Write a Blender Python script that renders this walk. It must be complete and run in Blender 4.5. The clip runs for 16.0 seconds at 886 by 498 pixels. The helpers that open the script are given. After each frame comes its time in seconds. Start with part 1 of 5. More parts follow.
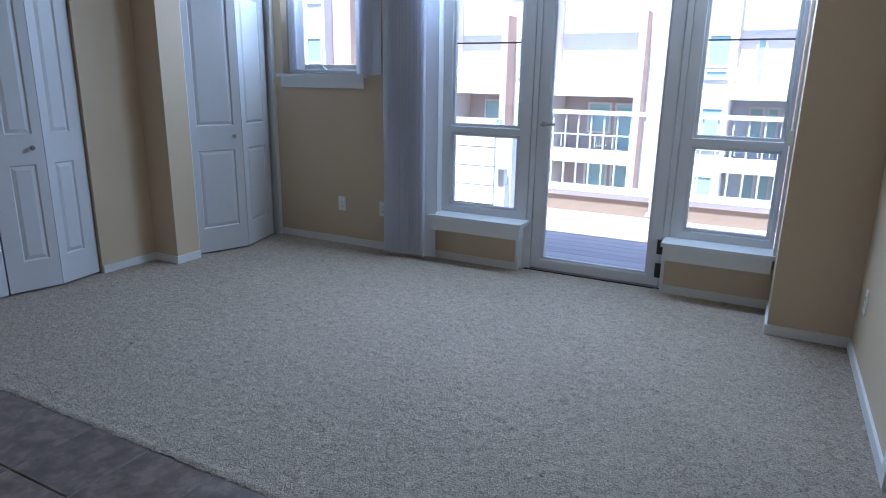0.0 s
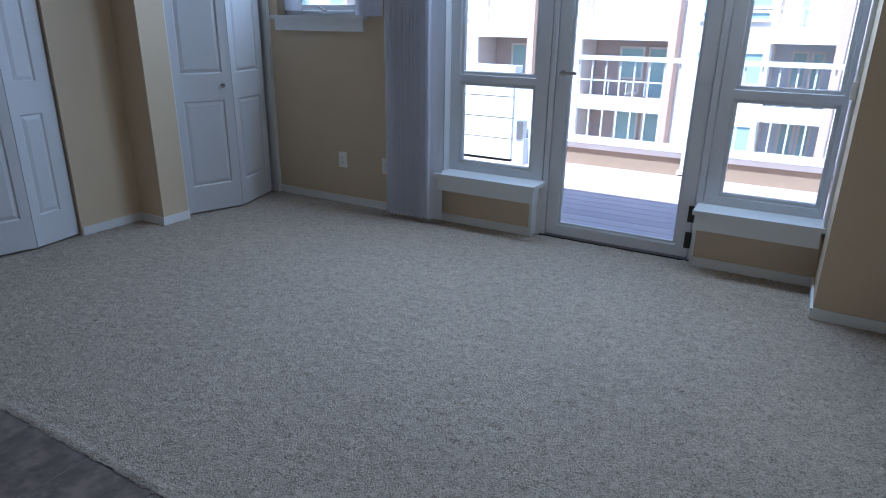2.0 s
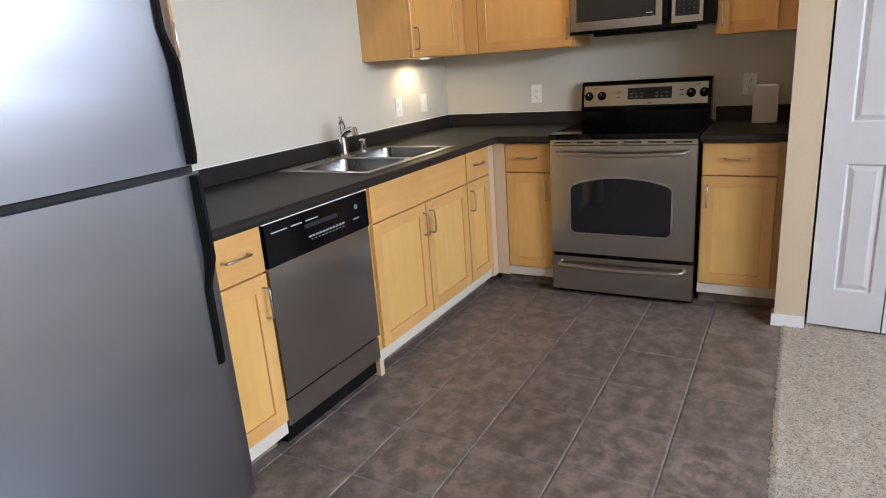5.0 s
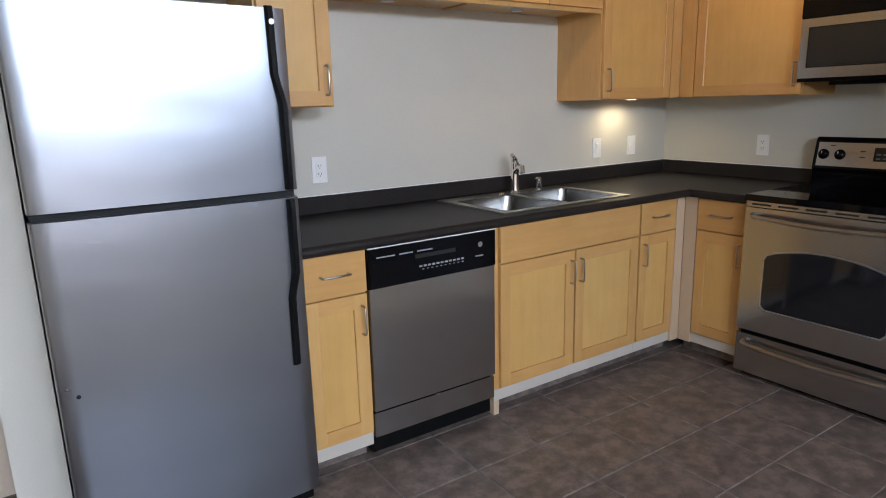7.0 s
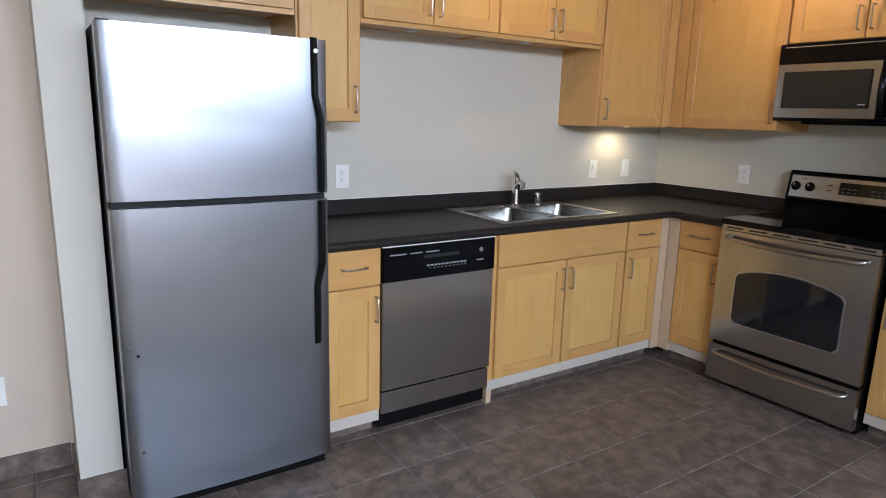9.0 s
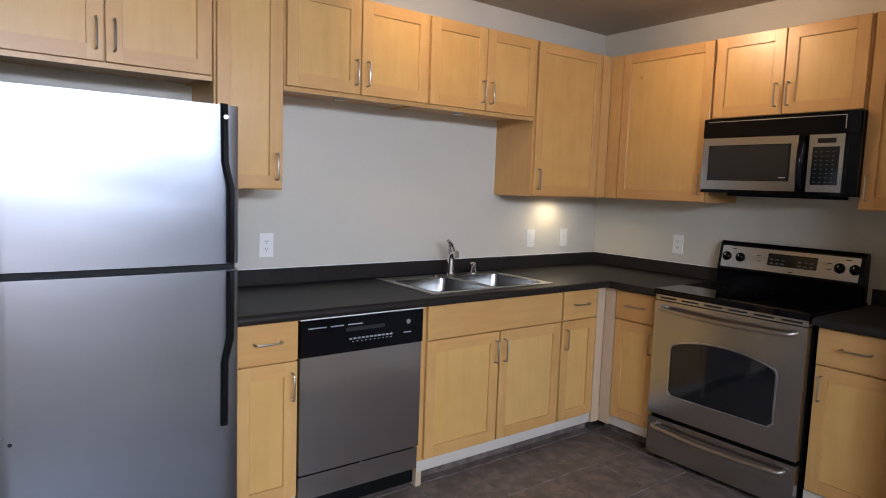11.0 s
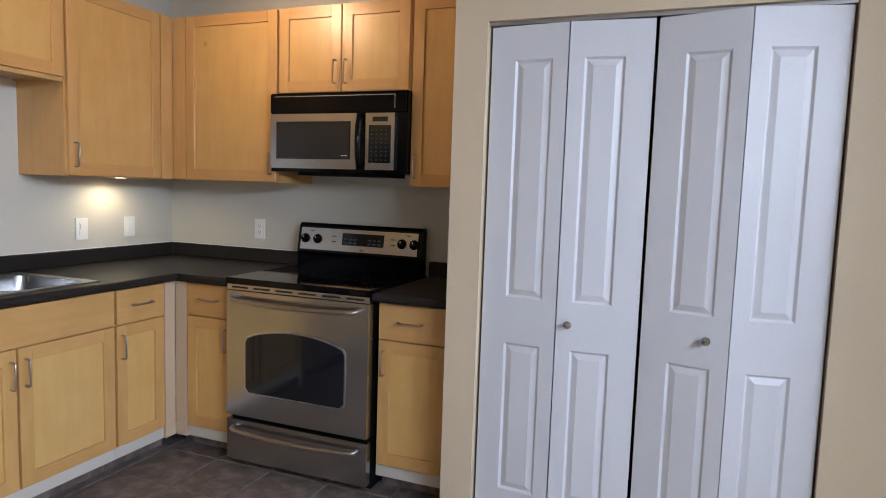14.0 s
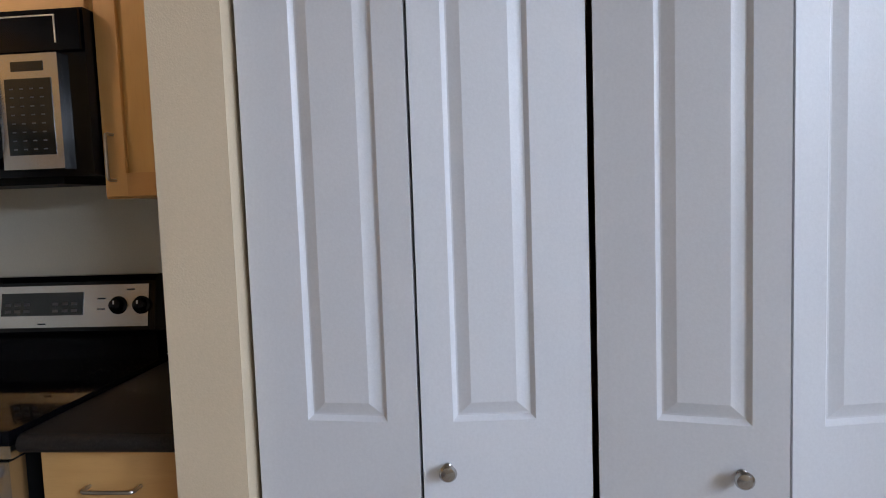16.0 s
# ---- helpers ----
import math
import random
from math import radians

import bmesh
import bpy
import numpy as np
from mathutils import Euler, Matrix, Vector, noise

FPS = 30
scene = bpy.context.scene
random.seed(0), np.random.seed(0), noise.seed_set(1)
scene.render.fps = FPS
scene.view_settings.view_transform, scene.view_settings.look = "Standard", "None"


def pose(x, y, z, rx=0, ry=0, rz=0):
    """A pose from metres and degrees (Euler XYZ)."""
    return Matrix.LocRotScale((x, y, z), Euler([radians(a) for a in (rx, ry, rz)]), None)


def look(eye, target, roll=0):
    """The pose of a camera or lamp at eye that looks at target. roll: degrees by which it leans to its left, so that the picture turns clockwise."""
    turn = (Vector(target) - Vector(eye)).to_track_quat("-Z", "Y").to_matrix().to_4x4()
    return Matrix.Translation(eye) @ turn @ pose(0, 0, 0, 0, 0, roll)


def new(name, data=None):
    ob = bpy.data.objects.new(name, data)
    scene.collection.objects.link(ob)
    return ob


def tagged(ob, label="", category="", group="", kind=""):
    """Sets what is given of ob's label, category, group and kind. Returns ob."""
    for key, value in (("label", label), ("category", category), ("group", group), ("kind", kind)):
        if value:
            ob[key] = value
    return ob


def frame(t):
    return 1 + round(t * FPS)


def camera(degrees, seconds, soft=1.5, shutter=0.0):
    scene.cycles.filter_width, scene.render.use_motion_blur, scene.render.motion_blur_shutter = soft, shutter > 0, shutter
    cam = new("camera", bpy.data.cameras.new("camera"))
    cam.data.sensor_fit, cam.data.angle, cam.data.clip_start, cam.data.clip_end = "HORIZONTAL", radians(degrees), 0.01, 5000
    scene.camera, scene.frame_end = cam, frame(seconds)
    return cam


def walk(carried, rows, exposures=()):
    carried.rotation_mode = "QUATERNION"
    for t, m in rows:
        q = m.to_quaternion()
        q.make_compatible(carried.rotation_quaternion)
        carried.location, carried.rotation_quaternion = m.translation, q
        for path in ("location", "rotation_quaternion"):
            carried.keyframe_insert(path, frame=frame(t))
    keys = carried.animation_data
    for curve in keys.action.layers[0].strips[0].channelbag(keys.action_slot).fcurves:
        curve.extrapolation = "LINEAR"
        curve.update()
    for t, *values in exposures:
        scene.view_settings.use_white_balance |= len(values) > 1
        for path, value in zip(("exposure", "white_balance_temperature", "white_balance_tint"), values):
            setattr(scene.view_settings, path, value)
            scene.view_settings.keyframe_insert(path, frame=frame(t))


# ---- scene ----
cam = camera(70.1, 16.0, soft=1.0)
PATH = [
    (0, (0.458, 0.923, 1.312), (-0.429, 2.641, 0.802), 1.0),
    (0.5, (0.427, 1.011, 1.306), (-0.382, 2.739, 0.706), 1.5),
    (1, (0.372, 1.093, 1.309), (-0.369, 2.831, 0.653), 1.8),
    (1.5, (0.346, 1.19, 1.303), (-0.397, 2.917, 0.624), 1.8),
    (2, (0.378, 1.355, 1.307), (-0.555, 2.993, 0.639), 0.9),
    (2.5, (0.333, 1.49, 1.302), (-0.861, 2.945, 0.626), 0.2),
    (3, (0.155, 1.6, 1.319), (-1.288, 2.797, 0.624), -0.9),
    (3.5, (0.068, 1.778, 1.321), (-1.645, 2.542, 0.628), -1.5),
    (4, (0.004, 1.944, 1.316), (-1.872, 2.138, 0.651), -1.3),
    (4.5, (-0.148, 2.072, 1.327), (-2.017, 1.724, 0.708), -2.7),
    (5, (-0.272, 2.239, 1.342), (-1.94, 1.289, 0.779), -4.3),
    (5.2, (-0.317, 2.339, 1.348), (-1.862, 1.195, 0.799), -4.6),
    (7.3, (-0.754, 2.766, 1.378), (-1.79, 1.111, 0.944), -1.4),
    (7.5, (-0.713, 2.797, 1.378), (-1.712, 1.118, 0.951), -1.2),
    (8, (-0.608, 2.895, 1.389), (-1.588, 1.206, 0.957), 0.1),
    (8.5, (-0.554, 2.971, 1.404), (-1.556, 1.295, 0.973), 0.7),
    (9, (-0.535, 3.009, 1.42), (-1.618, 1.38, 1.006), 1.5),
    (9.2, (-0.54, 3.02, 1.424), (-1.659, 1.412, 1.02), 1.7),
    (11.3, (-0.752, 3.015, 1.427), (-1.952, 1.422, 1.274), 1.5),
    (11.5, (-0.771, 3.021, 1.431), (-1.979, 1.433, 1.303), 1.0),
    (12, (-0.798, 3.038, 1.442), (-2.1, 1.525, 1.324), 0.9),
    (12.5, (-0.808, 3.037, 1.426), (-2.208, 1.612, 1.316), 0.8),
    (13, (-0.877, 3.09, 1.419), (-2.37, 1.766, 1.286), 0.6),
    (13.5, (-0.989, 3.141, 1.399), (-2.672, 2.077, 1.207), 1.2),
    (14, (-1.2, 3.085, 1.371), (-3.059, 2.371, 1.185), 1.9),
    (14.5, (-1.487, 2.99, 1.368), (-3.444, 2.626, 1.177), 1.1),
    (15, (-1.837, 2.984, 1.382), (-3.809, 2.705, 1.201), -1.2),
    (15.5, (-2.184, 2.905, 1.373), (-4.159, 2.683, 1.151), -1.3),
    (15.9, (-2.419, 2.801, 1.353), (-4.403, 2.623, 1.176), -1.3),
    (16, (-2.481, 2.79, 1.348), (-4.468, 2.621, 1.195), -2.0),
]

EXPOSURES = [
    (0, 2.05, 5150, 14), (2.0, 1.85, 5150, 14), (2.5, 1.8, 5200, 14), (3.0, 1.87, 5500, 16), (3.4, 2.05, 5700, 18), (4.0, 3.22, 6650, 21),
    (5.0, 3.47, 6650, 21), (7.5, 2.78, 6300, 20), (8.5, 2.73, 6250, 20), (9.0, 3.05, 6250, 20), (12.0, 2.82, 6350, 24), (12.5, 2.87, 6350, 24),
    (13.5, 3.05, 6250, 21), (15.0, 2.92, 6050, 21), (16.0, 2.84, 6250, 20),
]
walk(cam, [(t, look(eye, target, roll)) for t, eye, target, roll in PATH], EXPOSURES)

# ---- world and sun: clear day, the sun high behind this building ----
SUN_EL, SUN_AZ = radians(66), radians(185)   # azimuth clockwise from +y
world = bpy.data.worlds.new("world")
scene.world = world
world.use_nodes = True
wn = world.node_tree
sky = wn.nodes.new("ShaderNodeTexSky")
sky.sky_type, sky.sun_disc, sky.sun_elevation, sky.sun_rotation = "NISHITA", False, SUN_EL, SUN_AZ
wn.links.new(sky.outputs[0], wn.nodes["Background"].inputs[0])
wn.nodes["Background"].inputs[1].default_value = 0.11
sun = new("sun", bpy.data.lights.new("sun", "SUN"))
sun.data.energy, sun.data.angle, sun.data.color = 4.2, radians(0.5), (1.0, 0.95, 0.88)
to_sun = Vector((math.sin(SUN_AZ) * math.cos(SUN_EL), math.cos(SUN_AZ) * math.cos(SUN_EL), math.sin(SUN_EL)))
sun.matrix_world = look(to_sun * 30, (0, 0, 0))

# the sky's light through the tall glazing: a strip in the head of its opening
for x, w, power in ((-0.60, 2.30, 17.0), (-2.80, 0.74, 4.0)):
    lamp = new("window_light", bpy.data.lights.new("window_light", "AREA"))
    lamp.data.shape, lamp.data.size, lamp.data.size_y = "RECTANGLE", w, 0.34
    lamp.data.energy, lamp.data.color = power, (0.70, 0.86, 1.0)
    lamp.data.spread = radians(150)
    lamp.matrix_world = look((x, 5.13, 2.16), (x, 4.13, 1.56))


# ---- materials ----
def material(name, color, rough=0.5, metal=0.0, spec=0.5):
    m = bpy.data.materials.new(name)
    m.use_nodes = True
    b = m.node_tree.nodes["Principled BSDF"]
    b.inputs["Base Color"].default_value = (*color, 1)
    b.inputs["Roughness"].default_value = rough
    b.inputs["Metallic"].default_value = metal
    b.inputs["Specular IOR Level"].default_value = spec
    return m, m.node_tree, b


def node(nt, kind, **inputs):
    n = nt.nodes.new(kind)
    for k, v in inputs.items():
        n.inputs[k.replace("_", " ")].default_value = v
    return n


def coords(nt, scale=(1, 1, 1), kind="Object"):
    tc = nt.nodes.new("ShaderNodeTexCoord")
    mp = nt.nodes.new("ShaderNodeMapping")
    mp.inputs["Scale"].default_value = scale
    nt.links.new(tc.outputs[kind], mp.inputs[0])
    return mp.outputs[0]


def noise_fac(nt, vec, scale, detail=4, rough=0.6):
    n = node(nt, "ShaderNodeTexNoise", Scale=scale, Detail=detail, Roughness=rough)
    nt.links.new(vec, n.inputs["Vector"])
    return n.outputs["Fac"]


def ramp(nt, fac, stops):
    r = nt.nodes.new("ShaderNodeValToRGB")
    while len(r.color_ramp.elements) < len(stops):
        r.color_ramp.elements.new(0.5)
    for e, (p, c) in zip(r.color_ramp.elements, stops):
        e.position, e.color = p, (*c, 1)
    nt.links.new(fac, r.inputs[0])
    return r.outputs[0]


def mix(nt, a, b, fac, mode="MIX"):
    m = nt.nodes.new("ShaderNodeMix")
    m.data_type, m.blend_type = "RGBA", mode
    for sock, v in ((m.inputs[0], fac), (m.inputs[6], a), (m.inputs[7], b)):
        if hasattr(v, "links"):
            nt.links.new(v, sock)
        else:
            sock.default_value = v if isinstance(v, (int, float)) else (*v, 1)
    return m.outputs[2]


def bump(nt, b, height, strength=0.3, distance=0.002):
    n = node(nt, "ShaderNodeBump", Strength=strength, Distance=distance)
    nt.links.new(height, n.inputs["Height"])
    nt.links.new(n.outputs[0], b.inputs["Normal"])


def vary(nt, b, vec, color, amount=0.08, scale=1.5, fine=60):
    """Base colour with slow blotches and a fine grain."""
    lo = tuple(c * (1 - amount) for c in color)
    hi = tuple(min(1, c * (1 + amount)) for c in color)
    big = ramp(nt, noise_fac(nt, vec, scale), [(0.3, lo), (0.7, hi)])
    small = ramp(nt, noise_fac(nt, vec, fine), [(0.3, (0.94,) * 3), (0.7, (1.0,) * 3)])
    nt.links.new(mix(nt, big, small, 1.0, "MULTIPLY"), b.inputs["Base Color"])


def paint(name, color, rough=0.6, grain=0.25, amount=0.03):
    m, nt, b = material(name, color, rough)
    vec = coords(nt)
    vary(nt, b, vec, color, amount, 1.2, 180)
    bump(nt, b, noise_fac(nt, vec, 260, 3), grain, 0.0012)
    return m


WALL = paint("warm tan eggshell wall paint", (0.62, 0.495, 0.34), 0.62, 0.35)
KWALL = paint("off-white kitchen wall paint", (0.61, 0.58, 0.50), 0.6, 0.35)
# hall wall: pinkish shading beside the pillar is put into the paint colour
HALLW = paint("hall wall paint with pinkish shading", (0.61, 0.51, 0.41), 0.62, 0.35)
# ceiling darker than the walls: its weak daylight is put into the colour
CEIL = paint("flat ceiling paint with shade in it", (0.48, 0.43, 0.35), 0.8, 0.5)
WHITE = paint("semi-gloss white trim paint", (0.78, 0.78, 0.77), 0.35, 0.12, 0.02)
DOORW = paint("satin white door paint", (0.645, 0.64, 0.655), 0.42, 0.15, 0.02)
FRAMEW = paint("white vinyl window frame", (0.72, 0.72, 0.74), 0.4, 0.05, 0.02)
PLATE = material("white plastic", (0.82, 0.81, 0.78), 0.35)[0]
BLACKP = material("glossy black plastic", (0.003, 0.003, 0.004), 0.12, 0, 0.16)[0]
BLACKM = material("matte black plastic", (0.005, 0.005, 0.005), 0.45, 0, 0.12)[0]
DARKSLOT = material("dark slot", (0.01, 0.01, 0.01), 0.8)[0]
DIMP = material("dim grey print on black", (0.06, 0.06, 0.065), 0.5)[0]
PALEW = paint("pale unfinished wood edge", (0.58, 0.52, 0.44), 0.6)
PALEF = paint("pinkish pale maple filler", (0.60, 0.44, 0.29), 0.5)
HOLD = paint("light grey holder card", (0.42, 0.40, 0.39), 0.5)
MUNT = material("grey-brown glazing bar", (0.16, 0.12, 0.12), 0.5)[0]
PRINT = material("pale grey print", (0.30, 0.31, 0.33), 0.5)[0]
MWGLASS = material("smoky microwave glass", (0.022, 0.022, 0.021), 0.22)[0]
GREYP = material("light grey print", (0.45, 0.45, 0.45), 0.5)[0]
CHROME = material("polished chrome", (0.75, 0.75, 0.76), 0.12, 1.0)[0]
KNOBM = material("dark polished nickel", (0.40, 0.38, 0.37), 0.16, 1.0)[0]
NICKEL = material("brushed nickel", (0.44, 0.41, 0.38), 0.3, 1.0)[0]
BRONZE = material("dark bronze", (0.05, 0.045, 0.04), 0.45, 0.7)[0]
ALU = material("dull aluminium", (0.5, 0.5, 0.5), 0.4, 1.0)[0]


def wood_material(name, stretch, dark, mid, pale):
    """Clear-coated maple; stretch: how the grain is squeezed by axis."""
    m, nt, b = material(name, mid, 0.36)
    info = nt.nodes.new("ShaderNodeObjectInfo")
    geo = nt.nodes.new("ShaderNodeNewGeometry")
    tc = nt.nodes.new("ShaderNodeTexCoord")
    shift = nt.nodes.new("ShaderNodeVectorMath")
    shift.operation = "ADD"
    comb = nt.nodes.new("ShaderNodeCombineXYZ")
    mul = nt.nodes.new("ShaderNodeMath")
    mul.operation, mul.inputs[1].default_value = "MULTIPLY", 37.0
    add = nt.nodes.new("ShaderNodeMath")
    add.operation = "ADD"
    nt.links.new(info.outputs["Random"], add.inputs[0])
    nt.links.new(geo.outputs["Random Per Island"], add.inputs[1])
    nt.links.new(add.outputs[0], mul.inputs[0])
    for i in range(3):
        nt.links.new(mul.outputs[0], comb.inputs[i])
    nt.links.new(tc.outputs["Object"], shift.inputs[0])
    nt.links.new(comb.outputs[0], shift.inputs[1])
    mp = nt.nodes.new("ShaderNodeMapping")
    mp.inputs["Scale"].default_value = stretch
    nt.links.new(shift.outputs[0], mp.inputs[0])
    grain = noise_fac(nt, mp.outputs[0], 3.0, 5, 0.55)
    pores = noise_fac(nt, mp.outputs[0], 26.0, 3, 0.6)
    figure = noise_fac(nt, shift.outputs[0], 7.0, 3, 0.5)
    c = ramp(nt, grain, [(0.25, dark), (0.5, mid), (0.8, pale)])
    c = mix(nt, c, ramp(nt, figure, [(0.35, (0.95, 0.93, 0.89)), (0.65, (1, 1, 1))]), 1.0, "MULTIPLY")
    c = mix(nt, c, ramp(nt, pores, [(0.30, (0.96, 0.95, 0.93)), (0.45, (1, 1, 1))]), 1.0, "MULTIPLY")
    knot = node(nt, "ShaderNodeTexVoronoi", Scale=2.6)
    nt.links.new(shift.outputs[0], knot.inputs["Vector"])
    c = mix(nt, c, ramp(nt, knot.outputs["Distance"], [(0.0, (0.42, 0.30, 0.22)), (0.016, (0.7, 0.6, 0.5)), (0.045, (1, 1, 1))]), 1.0, "MULTIPLY")
    tone = ramp(nt, info.outputs["Random"], [(0.0, (0.94, 0.90, 0.85)), (0.5, (1, 0.98, 0.95)), (1.0, (1, 1, 1))])
    nt.links.new(mix(nt, c, tone, 1.0, "MULTIPLY"), b.inputs["Base Color"])
    b.inputs["Coat Weight"].default_value = 0.18
    b.inputs["Coat Roughness"].default_value = 0.24
    bump(nt, b, grain, 0.03, 0.001)
    return m


def steel_material(name, color, rough, along, streak=0.10):
    """Brushed stainless steel; along: scale of the streaks by axis."""
    m, nt, b = material(name, color, rough, 1.0)
    vec = coords(nt, along)
    f = noise_fac(nt, vec, 4.0, 6, 0.7)
    big = noise_fac(nt, coords(nt, (1, 1, 2.2)), 2.6, 1, 0.3)
    r = nt.nodes.new("ShaderNodeMapRange")
    nt.links.new(f, r.inputs[0])
    r.inputs[3].default_value, r.inputs[4].default_value = rough - streak, rough + streak
    nt.links.new(r.outputs[0], b.inputs["Roughness"])
    lo, hi = tuple(c * (0.99 if "fridge" in name else 0.96) for c in color), color
    nt.links.new(mix(nt, ramp(nt, f, [(0.3, lo), (0.7, hi)]), ramp(nt, big, [(0.3, (0.94,) * 3), (0.7, (1,) * 3)]), 1.0, "MULTIPLY"), b.inputs["Base Color"])
    bump(nt, b, big, 0.16 if "fridge" in name else 0.08, 0.02)
    b.inputs["Anisotropic"].default_value = 0.5
    return m


def carpet_material():
    m, nt, b = material("plush beige carpet", (0.5, 0.44, 0.37), 0.95, 0, 0.1)
    vec = coords(nt)
    tn = node(nt, "ShaderNodeTexNoise", Scale=66, Detail=2, Roughness=0.55, Distortion=2.2)
    nt.links.new(vec, tn.inputs["Vector"])
    tuft = tn.outputs["Fac"]
    fib = noise_fac(nt, vec, 300, 3, 0.7)
    lump = noise_fac(nt, vec, 22, 3, 0.6)
    patch = noise_fac(nt, vec, 1.6, 3)
    c = ramp(nt, tuft, [(0.36, (0.27, 0.212, 0.155)), (0.44, (0.42, 0.344, 0.262)), (0.52, (0.53, 0.440, 0.342)), (0.66, (0.62, 0.525, 0.418))])
    c = mix(nt, c, ramp(nt, fib, [(0.32, (0.80,) * 3), (0.6, (1,) * 3)]), 1.0, "MULTIPLY")
    c = mix(nt, c, ramp(nt, lump, [(0.34, (0.86,) * 3), (0.6, (1,) * 3)]), 1.0, "MULTIPLY")
    c = mix(nt, c, ramp(nt, patch, [(0.3, (0.92, 0.92, 0.93)), (0.7, (1,) * 3)]), 1.0, "MULTIPLY")
    nt.links.new(c, b.inputs["Base Color"])
    b.inputs["Sheen Weight"].default_value = 0.15
    bump(nt, b, mix(nt, tuft, fib, 0.25), 1.0, 0.012)
    return m


def tile_material():
    m, nt, b = material("brown slate-look ceramic tile", (0.12, 0.09, 0.075), 0.42)
    info = nt.nodes.new("ShaderNodeObjectInfo")
    tc = nt.nodes.new("ShaderNodeTexCoord")
    shift = nt.nodes.new("ShaderNodeVectorMath")
    shift.operation = "ADD"
    mul = nt.nodes.new("ShaderNodeMath")
    mul.operation, mul.inputs[1].default_value = "MULTIPLY", 53.0
    nt.links.new(info.outputs["Random"], mul.inputs[0])
    comb = nt.nodes.new("ShaderNodeCombineXYZ")
    nt.links.new(mul.outputs[0], comb.inputs[0])
    nt.links.new(mul.outputs[0], comb.inputs[2])
    nt.links.new(tc.outputs["Object"], shift.inputs[0])
    nt.links.new(comb.outputs[0], shift.inputs[1])
    v = shift.outputs[0]
    cloud = noise_fac(nt, v, 14, 5, 0.62)
    speck = noise_fac(nt, v, 90, 4, 0.7)
    c = ramp(nt, cloud, [(0.37, (0.115, 0.087, 0.072)), (0.49, (0.168, 0.128, 0.105)), (0.61, (0.245, 0.188, 0.154))])
    c = mix(nt, c, ramp(nt, speck, [(0.3, (0.82,) * 3), (0.7, (1,) * 3)]), 1.0, "MULTIPLY")
    tone = ramp(nt, info.outputs["Random"], [(0, (0.88, 0.88, 0.9)), (1, (1, 1, 1))])
    nt.links.new(mix(nt, c, tone, 1.0, "MULTIPLY"), b.inputs["Base Color"])
    r = nt.nodes.new("ShaderNodeMapRange")
    nt.links.new(cloud, r.inputs[0])
    r.inputs[3].default_value, r.inputs[4].default_value = 0.30, 0.55
    nt.links.new(r.outputs[0], b.inputs["Roughness"])
    bump(nt, b, mix(nt, cloud, speck, 0.4), 0.35, 0.003)
    return m


def laminate_material():
    m, nt, b = material("charcoal laminate", (0.045, 0.04, 0.037), 0.45, 0, 0.2)
    v = coords(nt)
    f = noise_fac(nt, v, 160, 4, 0.7)
    g = noise_fac(nt, v, 9, 4)
    c = ramp(nt, f, [(0.35, (0.017, 0.014, 0.013)), (0.55, (0.024, 0.020, 0.018)), (0.75, (0.034, 0.029, 0.026))])
    nt.links.new(mix(nt, c, ramp(nt, g, [(0.3, (0.85,) * 3), (0.7, (1,) * 3)]), 1.0, "MULTIPLY"), b.inputs["Base Color"])
    bump(nt, b, f, 0.15, 0.001)
    return m


def plank_material(name, a, c2, rough=0.6, scale=(2, 40, 40)):
    m, nt, b = material(name, a, rough)
    v = coords(nt, scale)
    info = nt.nodes.new("ShaderNodeObjectInfo")
    c = ramp(nt, noise_fac(nt, v, 2, 5), [(0.3, a), (0.7, c2)])
    tone = ramp(nt, info.outputs["Random"], [(0, (0.8,) * 3), (1, (1,) * 3)])
    nt.links.new(mix(nt, c, tone, 1.0, "MULTIPLY"), b.inputs["Base Color"])
    bump(nt, b, noise_fac(nt, v, 3, 4), 0.3, 0.003)
    return m


def glass_material(name, tint=(0.9, 0.95, 0.94)):
    m, nt, b = material(name, tint, 0.0)
    b.inputs["Transmission Weight"].default_value = 1.0
    b.inputs["IOR"].default_value = 1.45
    out = nt.nodes["Material Output"]
    tr = nt.nodes.new("ShaderNodeBsdfTransparent")
    gl = nt.nodes.new("ShaderNodeBsdfGlossy")
    gl.inputs["Roughness"].default_value = 0.02
    fr = nt.nodes.new("ShaderNodeFresnel")
    ms = nt.nodes.new("ShaderNodeMixShader")
    tr.inputs["Color"].default_value = (*tint, 1)
    nt.links.new(fr.outputs[0], ms.inputs[0])
    nt.links.new(tr.outputs[0], ms.inputs[1])
    nt.links.new(gl.outputs[0], ms.inputs[2])
    nt.links.new(ms.outputs[0], out.inputs["Surface"])
    return m


def glow(name, color, strength):
    m, nt, b = material(name, color, 0.4)
    b.inputs["Emission Color"].default_value = (*color, 1)
    b.inputs["Emission Strength"].default_value = strength
    return m


WOOD = wood_material("honey maple, upright grain", (14, 14, 1.3), (0.60, 0.345, 0.118), (0.64, 0.372, 0.132), (0.67, 0.40, 0.148))
WOODH = wood_material("honey maple, level grain", (1.6, 1.6, 16), (0.58, 0.318, 0.106), (0.615, 0.345, 0.120), (0.65, 0.372, 0.136))
WOODP = wood_material("pale maple panel veneer", (9, 9, 1.0), (0.63, 0.375, 0.120), (0.665, 0.402, 0.134), (0.70, 0.43, 0.150))
STEEL = steel_material("brushed stainless steel", (0.52, 0.515, 0.51), 0.22, (8, 8, 260), 0.03)
STEELV = steel_material("textured stainless fridge door", (0.385, 0.42, 0.475), 0.33, (120, 6, 6), 0.01)
